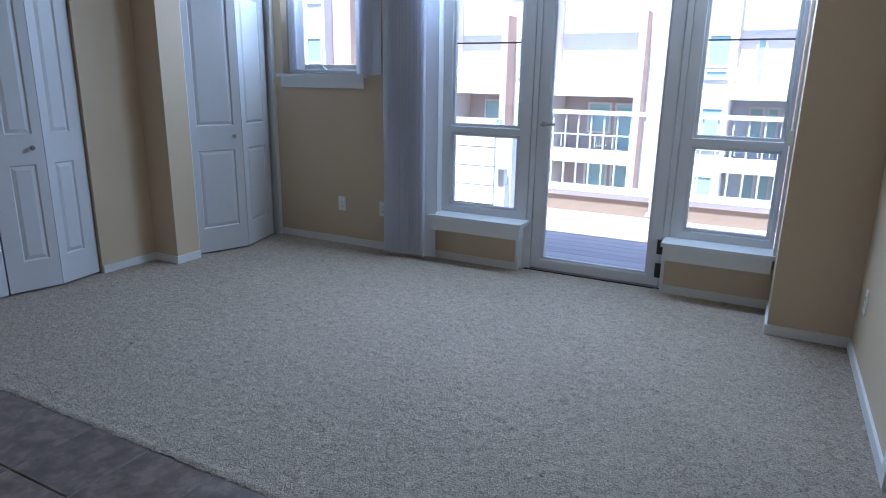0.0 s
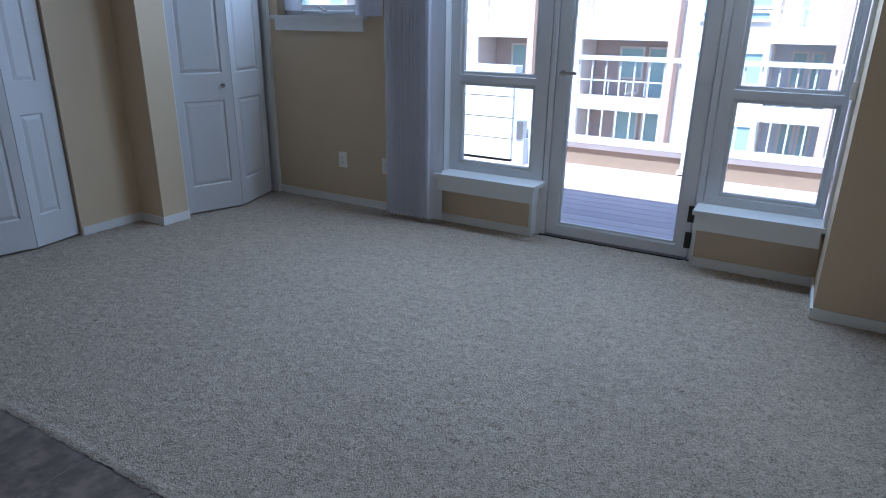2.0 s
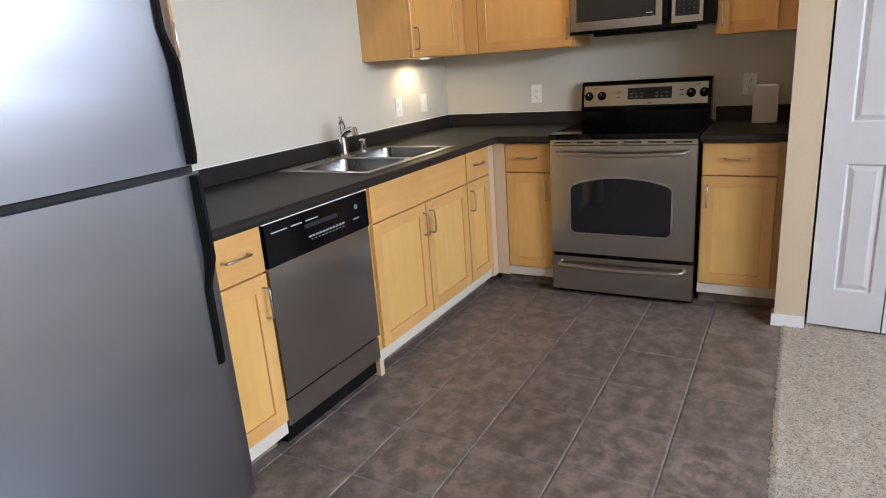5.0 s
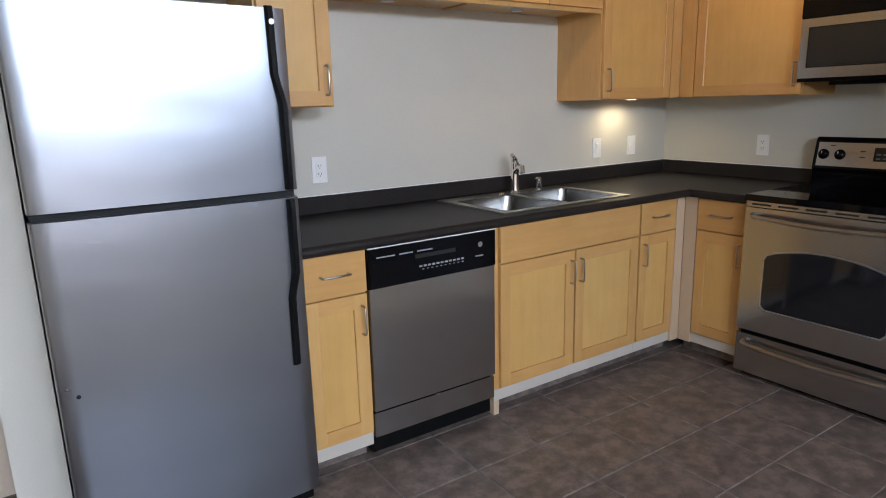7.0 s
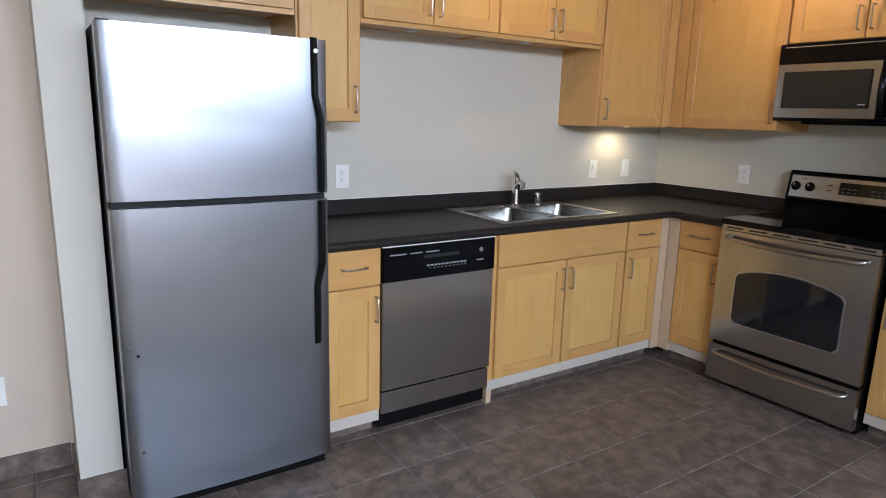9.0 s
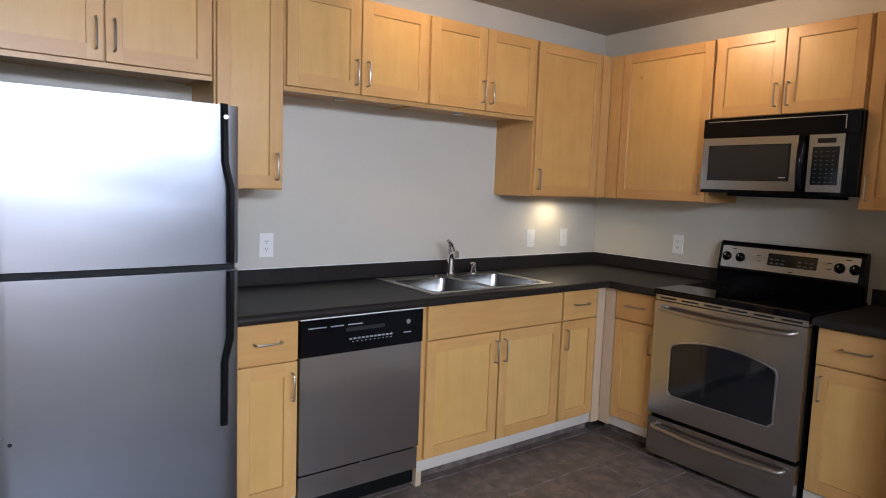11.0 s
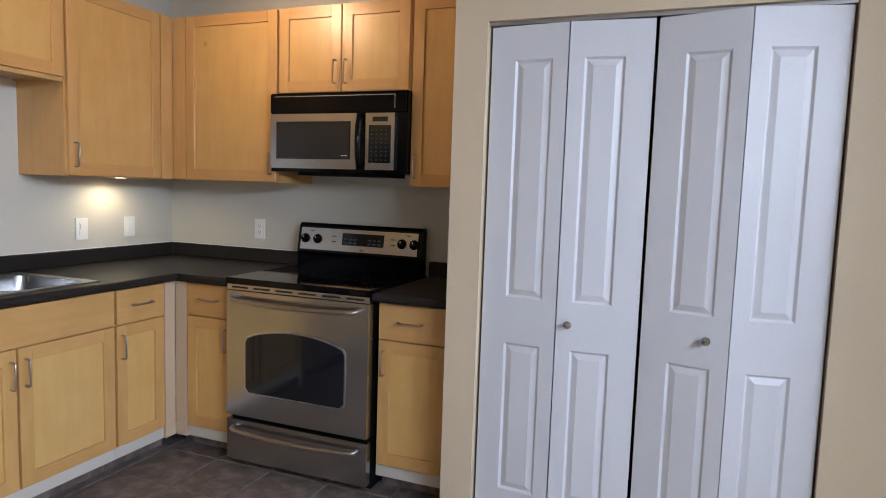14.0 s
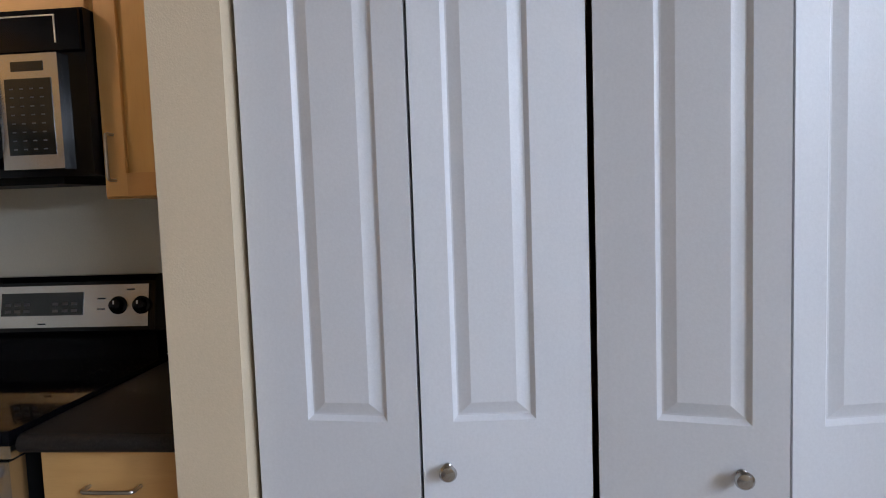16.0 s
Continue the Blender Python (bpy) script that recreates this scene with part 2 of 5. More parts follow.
# one sink steel in two tones: bright rim and shaded bowl put into colour
SINKRIM = steel_material("satin sink steel, lit rim tone", (0.50, 0.48, 0.44), 0.3, (9, 9, 9), 0.02)
SINKM = steel_material("satin sink steel, shaded bowl tone", (0.24, 0.235, 0.225), 0.24, (9, 9, 9), 0.02)
CARPET = carpet_material()
TILE = tile_material()
LAM = laminate_material()
GROUT = paint("dark grey grout", (0.20, 0.18, 0.168), 0.9, 0.6)
DECK = plank_material("red-brown deck board", (0.50, 0.38, 0.37), (0.60, 0.47, 0.45))
SIDING = paint("cream siding", (0.72, 0.70, 0.66), 0.7)
STUCCOW = paint("white stucco", (0.76, 0.68, 0.65), 0.85, 0.6)
STUCCOP = paint("pale salmon stucco", (0.60, 0.38, 0.30), 0.85, 0.6)
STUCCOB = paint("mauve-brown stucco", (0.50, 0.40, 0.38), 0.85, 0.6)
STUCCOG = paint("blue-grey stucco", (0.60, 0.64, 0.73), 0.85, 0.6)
RAILW = paint("painted white metal", (0.60, 0.59, 0.60), 0.4, 0.1)
CURB = paint("tan parapet coping", (0.27, 0.19, 0.14), 0.8, 0.5)
ASPHALT = paint("grey street", (0.12, 0.12, 0.12), 0.9, 0.5)
GLASS = glass_material("clear window glass")
FARGLASS = material("teal far window glass", (0.36, 0.50, 0.53), 0.3)[0]
BLIND = paint("grey-lavender vinyl blind slat", (0.88, 0.87, 0.90), 0.5, 0.1, 0.04)
nt = BLIND.node_tree
trans, blend = nt.nodes.new("ShaderNodeBsdfTranslucent"), nt.nodes.new("ShaderNodeMixShader")
trans.inputs["Color"].default_value = (0.92, 0.93, 0.98, 1)
blend.inputs[0].default_value = 0.55
nt.links.new(nt.nodes["Principled BSDF"].outputs[0], blend.inputs[1])
nt.links.new(trans.outputs[0], blend.inputs[2])
nt.links.new(blend.outputs[0], nt.nodes["Material Output"].inputs["Surface"])
TRIMS = material("bright satin trim", (0.55, 0.55, 0.60), 0.3, 1.0)[0]
OVENGLASS = material("dark oven glass", (0.012, 0.012, 0.014), 0.06)[0]
COOKTOP = material("black ceramic glass", (0.003, 0.003, 0.004), 0.06, 0, 0.22)[0]
DISPLAY = material("dark display", (0.01, 0.012, 0.012), 0.1)[0]
BULB = glow("lit lamp face", (1.0, 0.85, 0.62), 1.2)
PUCK = glow("lit puck lens", (1.0, 0.80, 0.50), 2.0)
FROST = material("frosted white glass", (0.85, 0.85, 0.83), 0.3)[0]


# ---- building helpers ----
def base_of(ob):
    v = Vector((0, 0, 0))
    while ob:
        v += ob.location
        ob = ob.parent
    return v


def thing(name, at, label="", category="", group="", kind=""):
    ob = new(name)
    ob.location = at
    ob.empty_display_size = 0.1
    return tagged(ob, label, category, group, kind)


def part(name, bm, mat, parent=None, label="", bev=0.0, smooth=False, kind=""):
    """One mesh object from a bmesh in world coordinates, kept under its thing or part."""
    if bev:
        sharp = [e for e in bm.edges if len(e.link_faces) == 2 and e.calc_face_angle(0) > 0.6]
        bmesh.ops.bevel(bm, geom=sharp, offset=bev, segments=2 if bev > 0.004 else 1, affect="EDGES", clamp_overlap=True)
    bmesh.ops.recalc_face_normals(bm, faces=bm.faces[:])
    base = base_of(parent) if parent else Vector((0, 0, 0))
    co = [v.co for v in bm.verts]
    at = Vector((sum(c.x for c in co) / len(co), sum(c.y for c in co) / len(co), min(c.z for c in co)))
    bmesh.ops.translate(bm, verts=bm.verts[:], vec=-at)
    if smooth:
        for f in bm.faces:
            f.smooth = True
    me = bpy.data.meshes.new(name)
    bm.to_mesh(me)
    bm.free()
    me.materials.append(mat)
    if smooth:
        me.set_sharp_from_angle(angle=radians(40))
    ob = new(name, me)
    ob.parent = parent
    ob.location = at - base
    return tagged(ob, label, kind=kind)


def box(bm, x0, x1, y0, y1, z0, z1):
    (x0, x1), (y0, y1), (z0, z1) = sorted((x0, x1)), sorted((y0, y1)), sorted((z0, z1))
    v = [bm.verts.new((x, y, z)) for z in (z0, z1) for y in (y0, y1) for x in (x0, x1)]
    for q in ((0, 1, 3, 2), (4, 6, 7, 5), (0, 4, 5, 1), (2, 3, 7, 6), (0, 2, 6, 4), (1, 5, 7, 3)):
        bm.faces.new([v[i] for i in q])
    return bm


def boxes(*rows):
    bm = bmesh.new()
    for r in rows:
        box(bm, *r)
    return bm


def structure(name, bm, mat, label="", bev=0.0):
    return tagged(part(name, bm, mat, None, label, bev), kind="structure")


def tube(bm, pts, r, n=8, closed=True):
    """A round bar through the points."""
    pts = [Vector(p) for p in pts]
    rings = []
    up = None
    for i, p in enumerate(pts):
        d = (pts[min(i + 1, len(pts) - 1)] - pts[max(i - 1, 0)]).normalized()
        if up is None:
            up = Vector((0, 0, 1)) if abs(d.z) < 0.9 else Vector((1, 0, 0))
        a = d.cross(up).normalized()
        up = a.cross(d).normalized()
        rad = r[i] if isinstance(r, (list, tuple)) else r
        rings.append([bm.verts.new(p + (a * math.cos(2 * math.pi * k / n) + up * math.sin(2 * math.pi * k / n)) * rad) for k in range(n)])
    for a, b in zip(rings, rings[1:]):
        for k in range(n):
            bm.faces.new((a[k], a[(k + 1) % n], b[(k + 1) % n], b[k]))
    if closed:
        bm.faces.new(rings[0][::-1])
        bm.faces.new(rings[-1])
    return bm


def cells(us, vs, keep, w0, w1, plane="xy"):
    """One connected slab made of the kept cells (i, j) of a grid; plane: the axes of us and vs."""
    bm, cache = bmesh.new(), {}

    def vert(i, j, w):
        if (i, j, w) not in cache:
            u, v = us[i], vs[j]
            cache[i, j, w] = bm.verts.new({"xy": (u, v, w), "xz": (u, w, v), "yz": (w, u, v)}[plane])
        return cache[i, j, w]

    keep = set(keep)
    for i, j in keep:
        c = ((i, j), (i + 1, j), (i + 1, j + 1), (i, j + 1))
        bm.faces.new([vert(*q, w0) for q in c])
        bm.faces.new([vert(*q, w1) for q in c[::-1]])
        for k, (di, dj) in enumerate(((0, -1), (1, 0), (0, 1), (-1, 0))):
            if (i + di, j + dj) not in keep:
                p, q = c[k], c[(k + 1) % 4]
                bm.faces.new((vert(*p, w0), vert(*p, w1), vert(*q, w1), vert(*q, w0)))
    bmesh.ops.recalc_face_normals(bm, faces=bm.faces[:])
    bmesh.ops.dissolve_limit(bm, angle_limit=0.01, verts=bm.verts[:], edges=bm.edges[:])
    return bm


def all_but(nu, nv, *out):
    return [(i, j) for i in range(nu) for j in range(nv) if (i, j) not in out]


def prism(bm, outline, lift):
    """A flat outline (points) pushed out by the vector lift."""
    a = [bm.verts.new(p) for p in outline]
    b = [bm.verts.new(Vector(p) + Vector(lift)) for p in outline]
    n = len(a)
    bm.faces.new(a)
    bm.faces.new(b[::-1])
    for i in range(n):
        bm.faces.new((a[i], b[i], b[(i + 1) % n], a[(i + 1) % n]))
    return bm


def disc(bm, at, axis, r, depth, n=20, r2=None):
    """A short round bar from at, along axis."""
    at, axis = Vector(at), Vector(axis).normalized()
    return tube(bm, [at, at + axis * depth], [r, r if r2 is None else r2], n)


class Run:
    """A run of cabinets on one wall: u along the wall, v out of it."""

    def __init__(self, axis, face):
        self.axis, self.face = axis, face

    def p(self, u, v, z):
        return Vector((u, self.face + v, z)) if self.axis == "x" else Vector((self.face + v, u, z))

    def box(self, bm, u0, u1, v0, v1, z0, z1):
        a, b = self.p(u0, v0, z0), self.p(u1, v1, z1)
        return box(bm, a.x, b.x, a.y, b.y, a.z, b.z)


SINKRUN = Run("x", 0.08)      # north-facing wall with the sink
RANGERUN = Run("y", -4.28)    # wall with the range

# ---- plan ----
CEIL_Z = 2.49
WIN_Y, WIN_T = 5.09, 0.22        # inner face and thickness of the window wall
CLOSET_X = -3.52                 # face of the closet wall
RIGHT_X = 0.945
COL_X = 0.552                     # face of the column
STUB_Y = 2.215                    # kitchen side of the closet wall
EDGE_Y = 2.252                   # where the tiles meet the carpet
TS = 0.318                       # tile pitch
ALC_X = 1.09                      # end of the side passage
HALL_Y = 0.26

# ---- large structure ----
structure("floor", boxes((-4.4, ALC_X + 0.1, -0.1, EDGE_Y, -0.20, -0.004), (-4.4, ALC_X + 0.1, EDGE_Y, 5.31, -0.20, -0.015)), GROUT)
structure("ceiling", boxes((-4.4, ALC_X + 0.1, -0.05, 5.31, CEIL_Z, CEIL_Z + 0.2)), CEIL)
structure("wall_sink", boxes((-4.4, -0.60, -0.05, 0.08, -0.2, CEIL_Z)), KWALL)
structure("wall_range", boxes((-4.4, -4.28, 0.08, STUB_Y, -0.2, CEIL_Z)), KWALL)
structure("wall_pillar", boxes((-0.74, -0.60, 0.08, 0.58, -0.2, CEIL_Z)), KWALL, "", 0.004)
structure("wall_hall", boxes((-0.60, ALC_X + 0.1, HALL_Y - 0.12, HALL_Y, -0.2, CEIL_Z)), HALLW)
structure("wall_passage", boxes((ALC_X, ALC_X + 0.1, HALL_Y, 5.31, -0.2, CEIL_Z)), WALL)
structure("wall_right", boxes((RIGHT_X, RIGHT_X + 0.12, 3.33, WIN_Y, -0.2, CEIL_Z)), WALL)
structure("column", boxes((COL_X, RIGHT_X, 4.64, WIN_Y, -0.2, CEIL_Z)), WALL, "", 0.006)
# closet wall: stub, header and the piece up to the jog
BF1, BFZ = 3.540, 2.005
structure("wall_closet", boxes(
    (-4.28, CLOSET_X, STUB_Y, 2.345, -0.2, CEIL_Z)), WALL)
structure("wall_closet_front", cells([2.345, BF1, 3.965], [-0.2, BFZ, CEIL_Z], all_but(2, 2, (0, 0)), CLOSET_X - 0.12, CLOSET_X, "yz"), WALL)
structure("wall_jog", boxes((CLOSET_X - 0.12, -3.3801, 3.965, 4.06, -0.2, CEIL_Z)), WALL)
structure("wall_closet_side", cells([3.965, 4.165, WIN_Y], [-0.2, 2.045, CEIL_Z], all_but(2, 2, (1, 0)), -3.38, -3.28, "yz"), WALL)
structure("wall_closet_back", boxes((-4.4, -4.28, STUB_Y, 5.31, -0.2, CEIL_Z), (-4.28, -3.64, 3.545, 3.60, -0.2, CEIL_Z)), WALL)

# window wall with its openings: casement, fixed window, door, fixed window
WA = (-3.20, -2.40, 1.36, 2.36)
TOP = 2.36
OPEN_L, OPEN_R = -1.765, COL_X
DOOR_L, DOOR_R = -1.055, -0.075
SILL_Z = 0.36
wx = [-4.28, WA[0], WA[1], OPEN_L, DOOR_L - 0.03, DOOR_R - 0.01, OPEN_R, ALC_X]
wz = [-0.2, SILL_Z - 0.025, WA[2], TOP, CEIL_Z]
holes = [(1, 2), (4, 0)] + [(i, j) for i in (3, 4, 5) for j in (1, 2)]
structure("wall_window", cells(wx, wz, all_but(7, 4, *holes), WIN_Y, WIN_Y + WIN_T, "xz"), WALL)


# ---- baseboards ----
def baseboard(x0, x1, y0, y1, h=0.058):
    return structure("baseboard", boxes((x0, x1, y0, y1, 0, h)), WHITE, "low white painted baseboard", 0.004)


BT = 0.012
for r in ((CLOSET_X, CLOSET_X + BT, STUB_Y - BT, 2.345), (-3.60, CLOSET_X, STUB_Y - BT, STUB_Y), (CLOSET_X, CLOSET_X + BT, 3.545, 3.953),
          (CLOSET_X, -3.268, 3.953, 3.965), (-3.28, -3.268, 3.965, 4.165), (-3.28, OPEN_L, WIN_Y - BT, WIN_Y),
          (OPEN_L, DOOR_L - 0.045, WIN_Y - BT, WIN_Y), (DOOR_R + 0.005, COL_X, WIN_Y - BT, WIN_Y), (COL_X - BT, COL_X, 4.628, WIN_Y - BT),
          (COL_X, RIGHT_X - BT, 4.628, 4.64), (RIGHT_X - BT, RIGHT_X, 3.33, 4.64), (RIGHT_X, ALC_X - BT, 3.318, 3.33),
          (ALC_X - BT, ALC_X, EDGE_Y, 3.33)):
    baseboard(*r)


structure("trim", boxes((RIGHT_X - 0.012, ALC_X - 0.001, 3.268, 3.33, 0, 2.08)), WHITE, "white door casing at the end of the side wall", 0.004)

# ---- windows and the glazed door ----
def pane(parent, x0, x1, z0, z1, y):
    p = part("pane", boxes((x0, x1, y, y + 0.006, z0, z1)), GLASS, parent)
    p.visible_shadow = False
    return p


def frame_bm(x0, x1, z0, z1, y0, y1, w, wb=None, wt=None):
    wb, wt = wb or w, wt or w
    return cells([x0, x0 + w, x1 - w, x1], [z0, z0 + wb, z1 - wt, z1], all_but(3, 3, (1, 1)), y0, y1, "xz")


FY0, FY1 = 5.165, 5.235


def fixed_window(name, x0, x1, gx0, gx1, label):
    w = thing(name, ((x0 + x1) / 2, FY0, SILL_Z), label, kind="structure")
    part("window_frame", cells([x0, gx0 - 0.02, gx1 + 0.02, x1], [SILL_Z, 0.412, 0.955, 1.005, TOP - 0.06, TOP], all_but(3, 5, (1, 1), (1, 3)), FY0, FY1, "xz"), FRAMEW, w, "", 0.004)
    part("sash_bead", frame_bm(gx0 - 0.02, gx1 + 0.02, 0.412, 0.955, FY0 + 0.012, FY0 + 0.045, 0.02), FRAMEW, w, "", 0.003)
    part("sash_bead", frame_bm(gx0 - 0.02, gx1 + 0.02, 1.005, TOP - 0.06, FY0 + 0.012, FY0 + 0.045, 0.02), FRAMEW, w, "", 0.003)
    part("muntin", boxes((gx0, gx1, FY0 + 0.028, FY0 + 0.040, 1.580, 1.590)), MUNT, w, "thin dark glazing bar")
    pane(w, gx0, gx1, 0.432, 0.935, FY0 + 0.03)
    pane(w, gx0, gx1, 1.025, TOP - 0.08, FY0 + 0.032)
    return w


fixed_window("window_1", -1.765, DOOR_L - 0.005, -1.66, -1.165, "tall fixed window with white vinyl frame, beside the glazed door")
fixed_window("window_2", DOOR_R + 0.005, COL_X - 0.018, 0.022, 0.485, "tall fixed window with white vinyl frame, beside the wall column")


def sill(x0, x1, name, end_trim=None):
    s = thing(name, ((x0 + x1) / 2, WIN_Y, SILL_Z - 0.1), "projecting white painted window sill with apron", kind="structure")
    part("window_sill", boxes((x0, x1, 4.975, FY0, SILL_Z - 0.025, SILL_Z)), WHITE, s, "", 0.005)
    part("apron", boxes((x0 + 0.015, x1 - 0.015, 4.995, WIN_Y, SILL_Z - 0.115, SILL_Z - 0.025)), WHITE, s, "", 0.003)
    return s


sill(-1.765, DOOR_L + 0.02, "sill_1")
sill(DOOR_R - 0.02, COL_X - 0.001, "sill_2")
structure("trim", boxes((DOOR_L - 0.045, DOOR_L - 0.027, 5.075, FY0, 0, SILL_Z - 0.115)), WHITE, "narrow white end trim under the sill")
structure("trim", boxes((DOOR_R - 0.013, DOOR_R + 0.003, 5.075, FY0, 0, SILL_Z - 0.115)), WHITE, "narrow white end trim under the sill")
structure("trim", boxes((DOOR_L - 0.03, DOOR_L - 0.001, FY0 - 0.003, FY1 + 0.02, 0, SILL_Z - 0.026)), WHITE, "narrow white infill beside the door frame")
structure("trim", boxes((COL_X - 0.016, COL_X, 4.99, 5.165, SILL_Z, TOP)), WHITE, "white corner trim along the column")
structure("trim", boxes((OPEN_L, OPEN_L + 0.012, WIN_Y, FY0, SILL_Z, TOP)), WHITE, "white window return trim")
tn = thing("cord_tensioner", (COL_X - 0.02, 4.98, 1.0), "small white cord tensioner clipped to the trim beside the tall window", "blind fitting")
part("clip", boxes((COL_X - 0.030, COL_X - 0.004, 4.974, 4.9895, 1.0, 1.085)), PLATE, tn, "", 0.004)
part("cord", tube(bmesh.new(), [(COL_X - 0.018, 4.979, 1.085), (COL_X - 0.016, 4.981, 2.30)], 0.0022, 6), PLATE, tn, "thin white blind cord")

door = thing("door_1", ((DOOR_L + DOOR_R) / 2, FY0, 0), "closed white full-glass balcony door with lever handle", kind="structure")
part("door_frame", cells([DOOR_L, DOOR_L + 0.035, DOOR_R - 0.035, DOOR_R], [0, 2.07, TOP], all_but(3, 2, (1, 0)), FY0, FY1 + 0.02, "xz"), FRAMEW, door, "", 0.003)
part("door_leaf", frame_bm(DOOR_L + 0.04, DOOR_R - 0.04, 0.016, 2.065, FY0 + 0.004, FY1 - 0.01, 0.078, 0.070, 0.09), FRAMEW, door, "", 0.005)
part("glazing_bead", frame_bm(DOOR_L + 0.118, DOOR_R - 0.118, 0.086, 1.975, FY0 + 0.016, FY1 - 0.03, 0.016), FRAMEW, door, "", 0.003)
pane(door, DOOR_L + 0.134, DOOR_R - 0.134, 0.10, 1.96, FY0 + 0.03)
part("threshold", boxes((DOOR_L + 0.002, DOOR_R - 0.002, 5.152, FY1 + 0.05, -0.012, 0.008)), BRONZE, door, "dark metal threshold")
hx = DOOR_L + 0.085
bm = disc(bmesh.new(), (hx, FY0 + 0.004, 1.045), (0, -1, 0), 0.017, 0.010)
part("handle_rose", bm, NICKEL, door, "", 0.002)
part("door_handle", tube(bmesh.new(), [(hx, FY0 - 0.004, 1.045), (hx, FY0 - 0.045, 1.045), (hx + 0.02, FY0 - 0.055, 1.046), (hx + 0.10, FY0 - 0.055, 1.050)], 0.009), NICKEL, door, "", 0, True)
for z in (0.08, 0.24):
    part("hinge", boxes((DOOR_R - 0.065, DOOR_R - 0.03, FY0 - 0.014, FY0 + 0.004, z, z + 0.095)), BRONZE, door, "dark bronze hinge", 0.004)

# casement over the closet corner
wa = thing("window_3", (-2.8, FY0, WA[2]), "white casement window with crank, blinds pulled to its sides", kind="structure")
part("window_frame", frame_bm(WA[0], WA[1], WA[2], TOP, FY0, FY1, 0.035), FRAMEW, wa, "", 0.004)
part("sash", frame_bm(WA[0] + 0.035, WA[1] - 0.035, WA[2] + 0.035, TOP - 0.035, FY0 + 0.015, FY1 - 0.01, 0.04), FRAMEW, wa, "", 0.004)
pane(wa, WA[0] + 0.075, WA[1] - 0.075, WA[2] + 0.075, TOP - 0.075, FY0 + 0.04)
part("crank", tube(bmesh.new(), [(-2.80, FY0 + 0.02, WA[2] + 0.03), (-2.80, FY0 - 0.02, WA[2] + 0.035), (-2.84, FY0 - 0.03, WA[2] + 0.065)], 0.006), NICKEL, wa, "small folding crank", 0, True)
sa = thing("sill_3", (-2.8, WIN_Y, WA[2] - 0.1), "white painted window sill with apron", kind="structure")
part("window_sill", boxes((-3.235, -2.375, 5.045, FY0, WA[2] - 0.025, WA[2])), WHITE, sa, "", 0.005)
part("apron", boxes((-3.21, -2.40, 5.068, WIN_Y, WA[2] - 0.105, WA[2] - 0.025)), WHITE, sa, "", 0.003)


def slat(bm, x, y, z0, z1, turn, w=0.085):
    """One slightly curved vertical slat."""
    c, s = math.cos(turn), math.sin(turn)
    cols = []
    for k in range(5):
        a = (k / 4 - 0.5)
        u, v = a * w, 0.004 * (1 - 4 * a * a)
        cols.append([bm.verts.new((x + u * c - v * s, y + u * s + v * c, z)) for z in (z0, z1)])
    for a, b in zip(cols, cols[1:]):
        bm.faces.new((a[0], b[0], b[1], a[1]))
    r = bmesh.ops.extrude_face_region(bm, geom=bm.faces[:])
    bmesh.ops.translate(bm, verts=[g for g in r["geom"] if isinstance(g, bmesh.types.BMVert)], vec=(-s * 0.0012, c * 0.0012, 0))


def blind(name, xs, y, z0, z1, turns, head, label):
    b = thing(name, (sum(xs) / len(xs), y, z0), label, "window blind", kind="")
    for x, tr in zip(xs, turns):
        bm = bmesh.new()
        slat(bm, x, y + random.uniform(-0.004, 0.004), z0 + random.uniform(0, 0.006), z1 - 0.03, tr)
        part("slat", bm, BLIND, b, "", 0, True)
    part("headrail", boxes((head[0], head[1], y - 0.022, y + 0.022, z1 - 0.028, z1)), PLATE, b, "white headrail")
    return b


n = 14
blind("vertical_blind", [-2.122 + 0.0282 * i for i in range(n)], 4.99, 0.03, 2.32,
      [radians(67 + 1.5 * (i % 3) if i < n - 1 else 22) for i in range(n)], (-2.2, 0.55),
      "stacked grey-lavender vertical blind beside the tall window")
blind("vertical_blind", [-2.385 + 0.028 * i for i in range(6)], 5.03, 1.355, 2.22,
      [radians(66 + (5 * i) % 9) for i in range(6)], (-3.2, -2.2), "short stacked grey-lavender vertical blind beside the casement")
blind("vertical_blind", [-3.10 + 0.020 * i for i in range(4)], 5.125, 1.39, 2.11,
      [radians(70 + (5 * i) % 9) for i in range(4)], (-3.16, -2.98), "few pale vertical slats inside the casement opening")


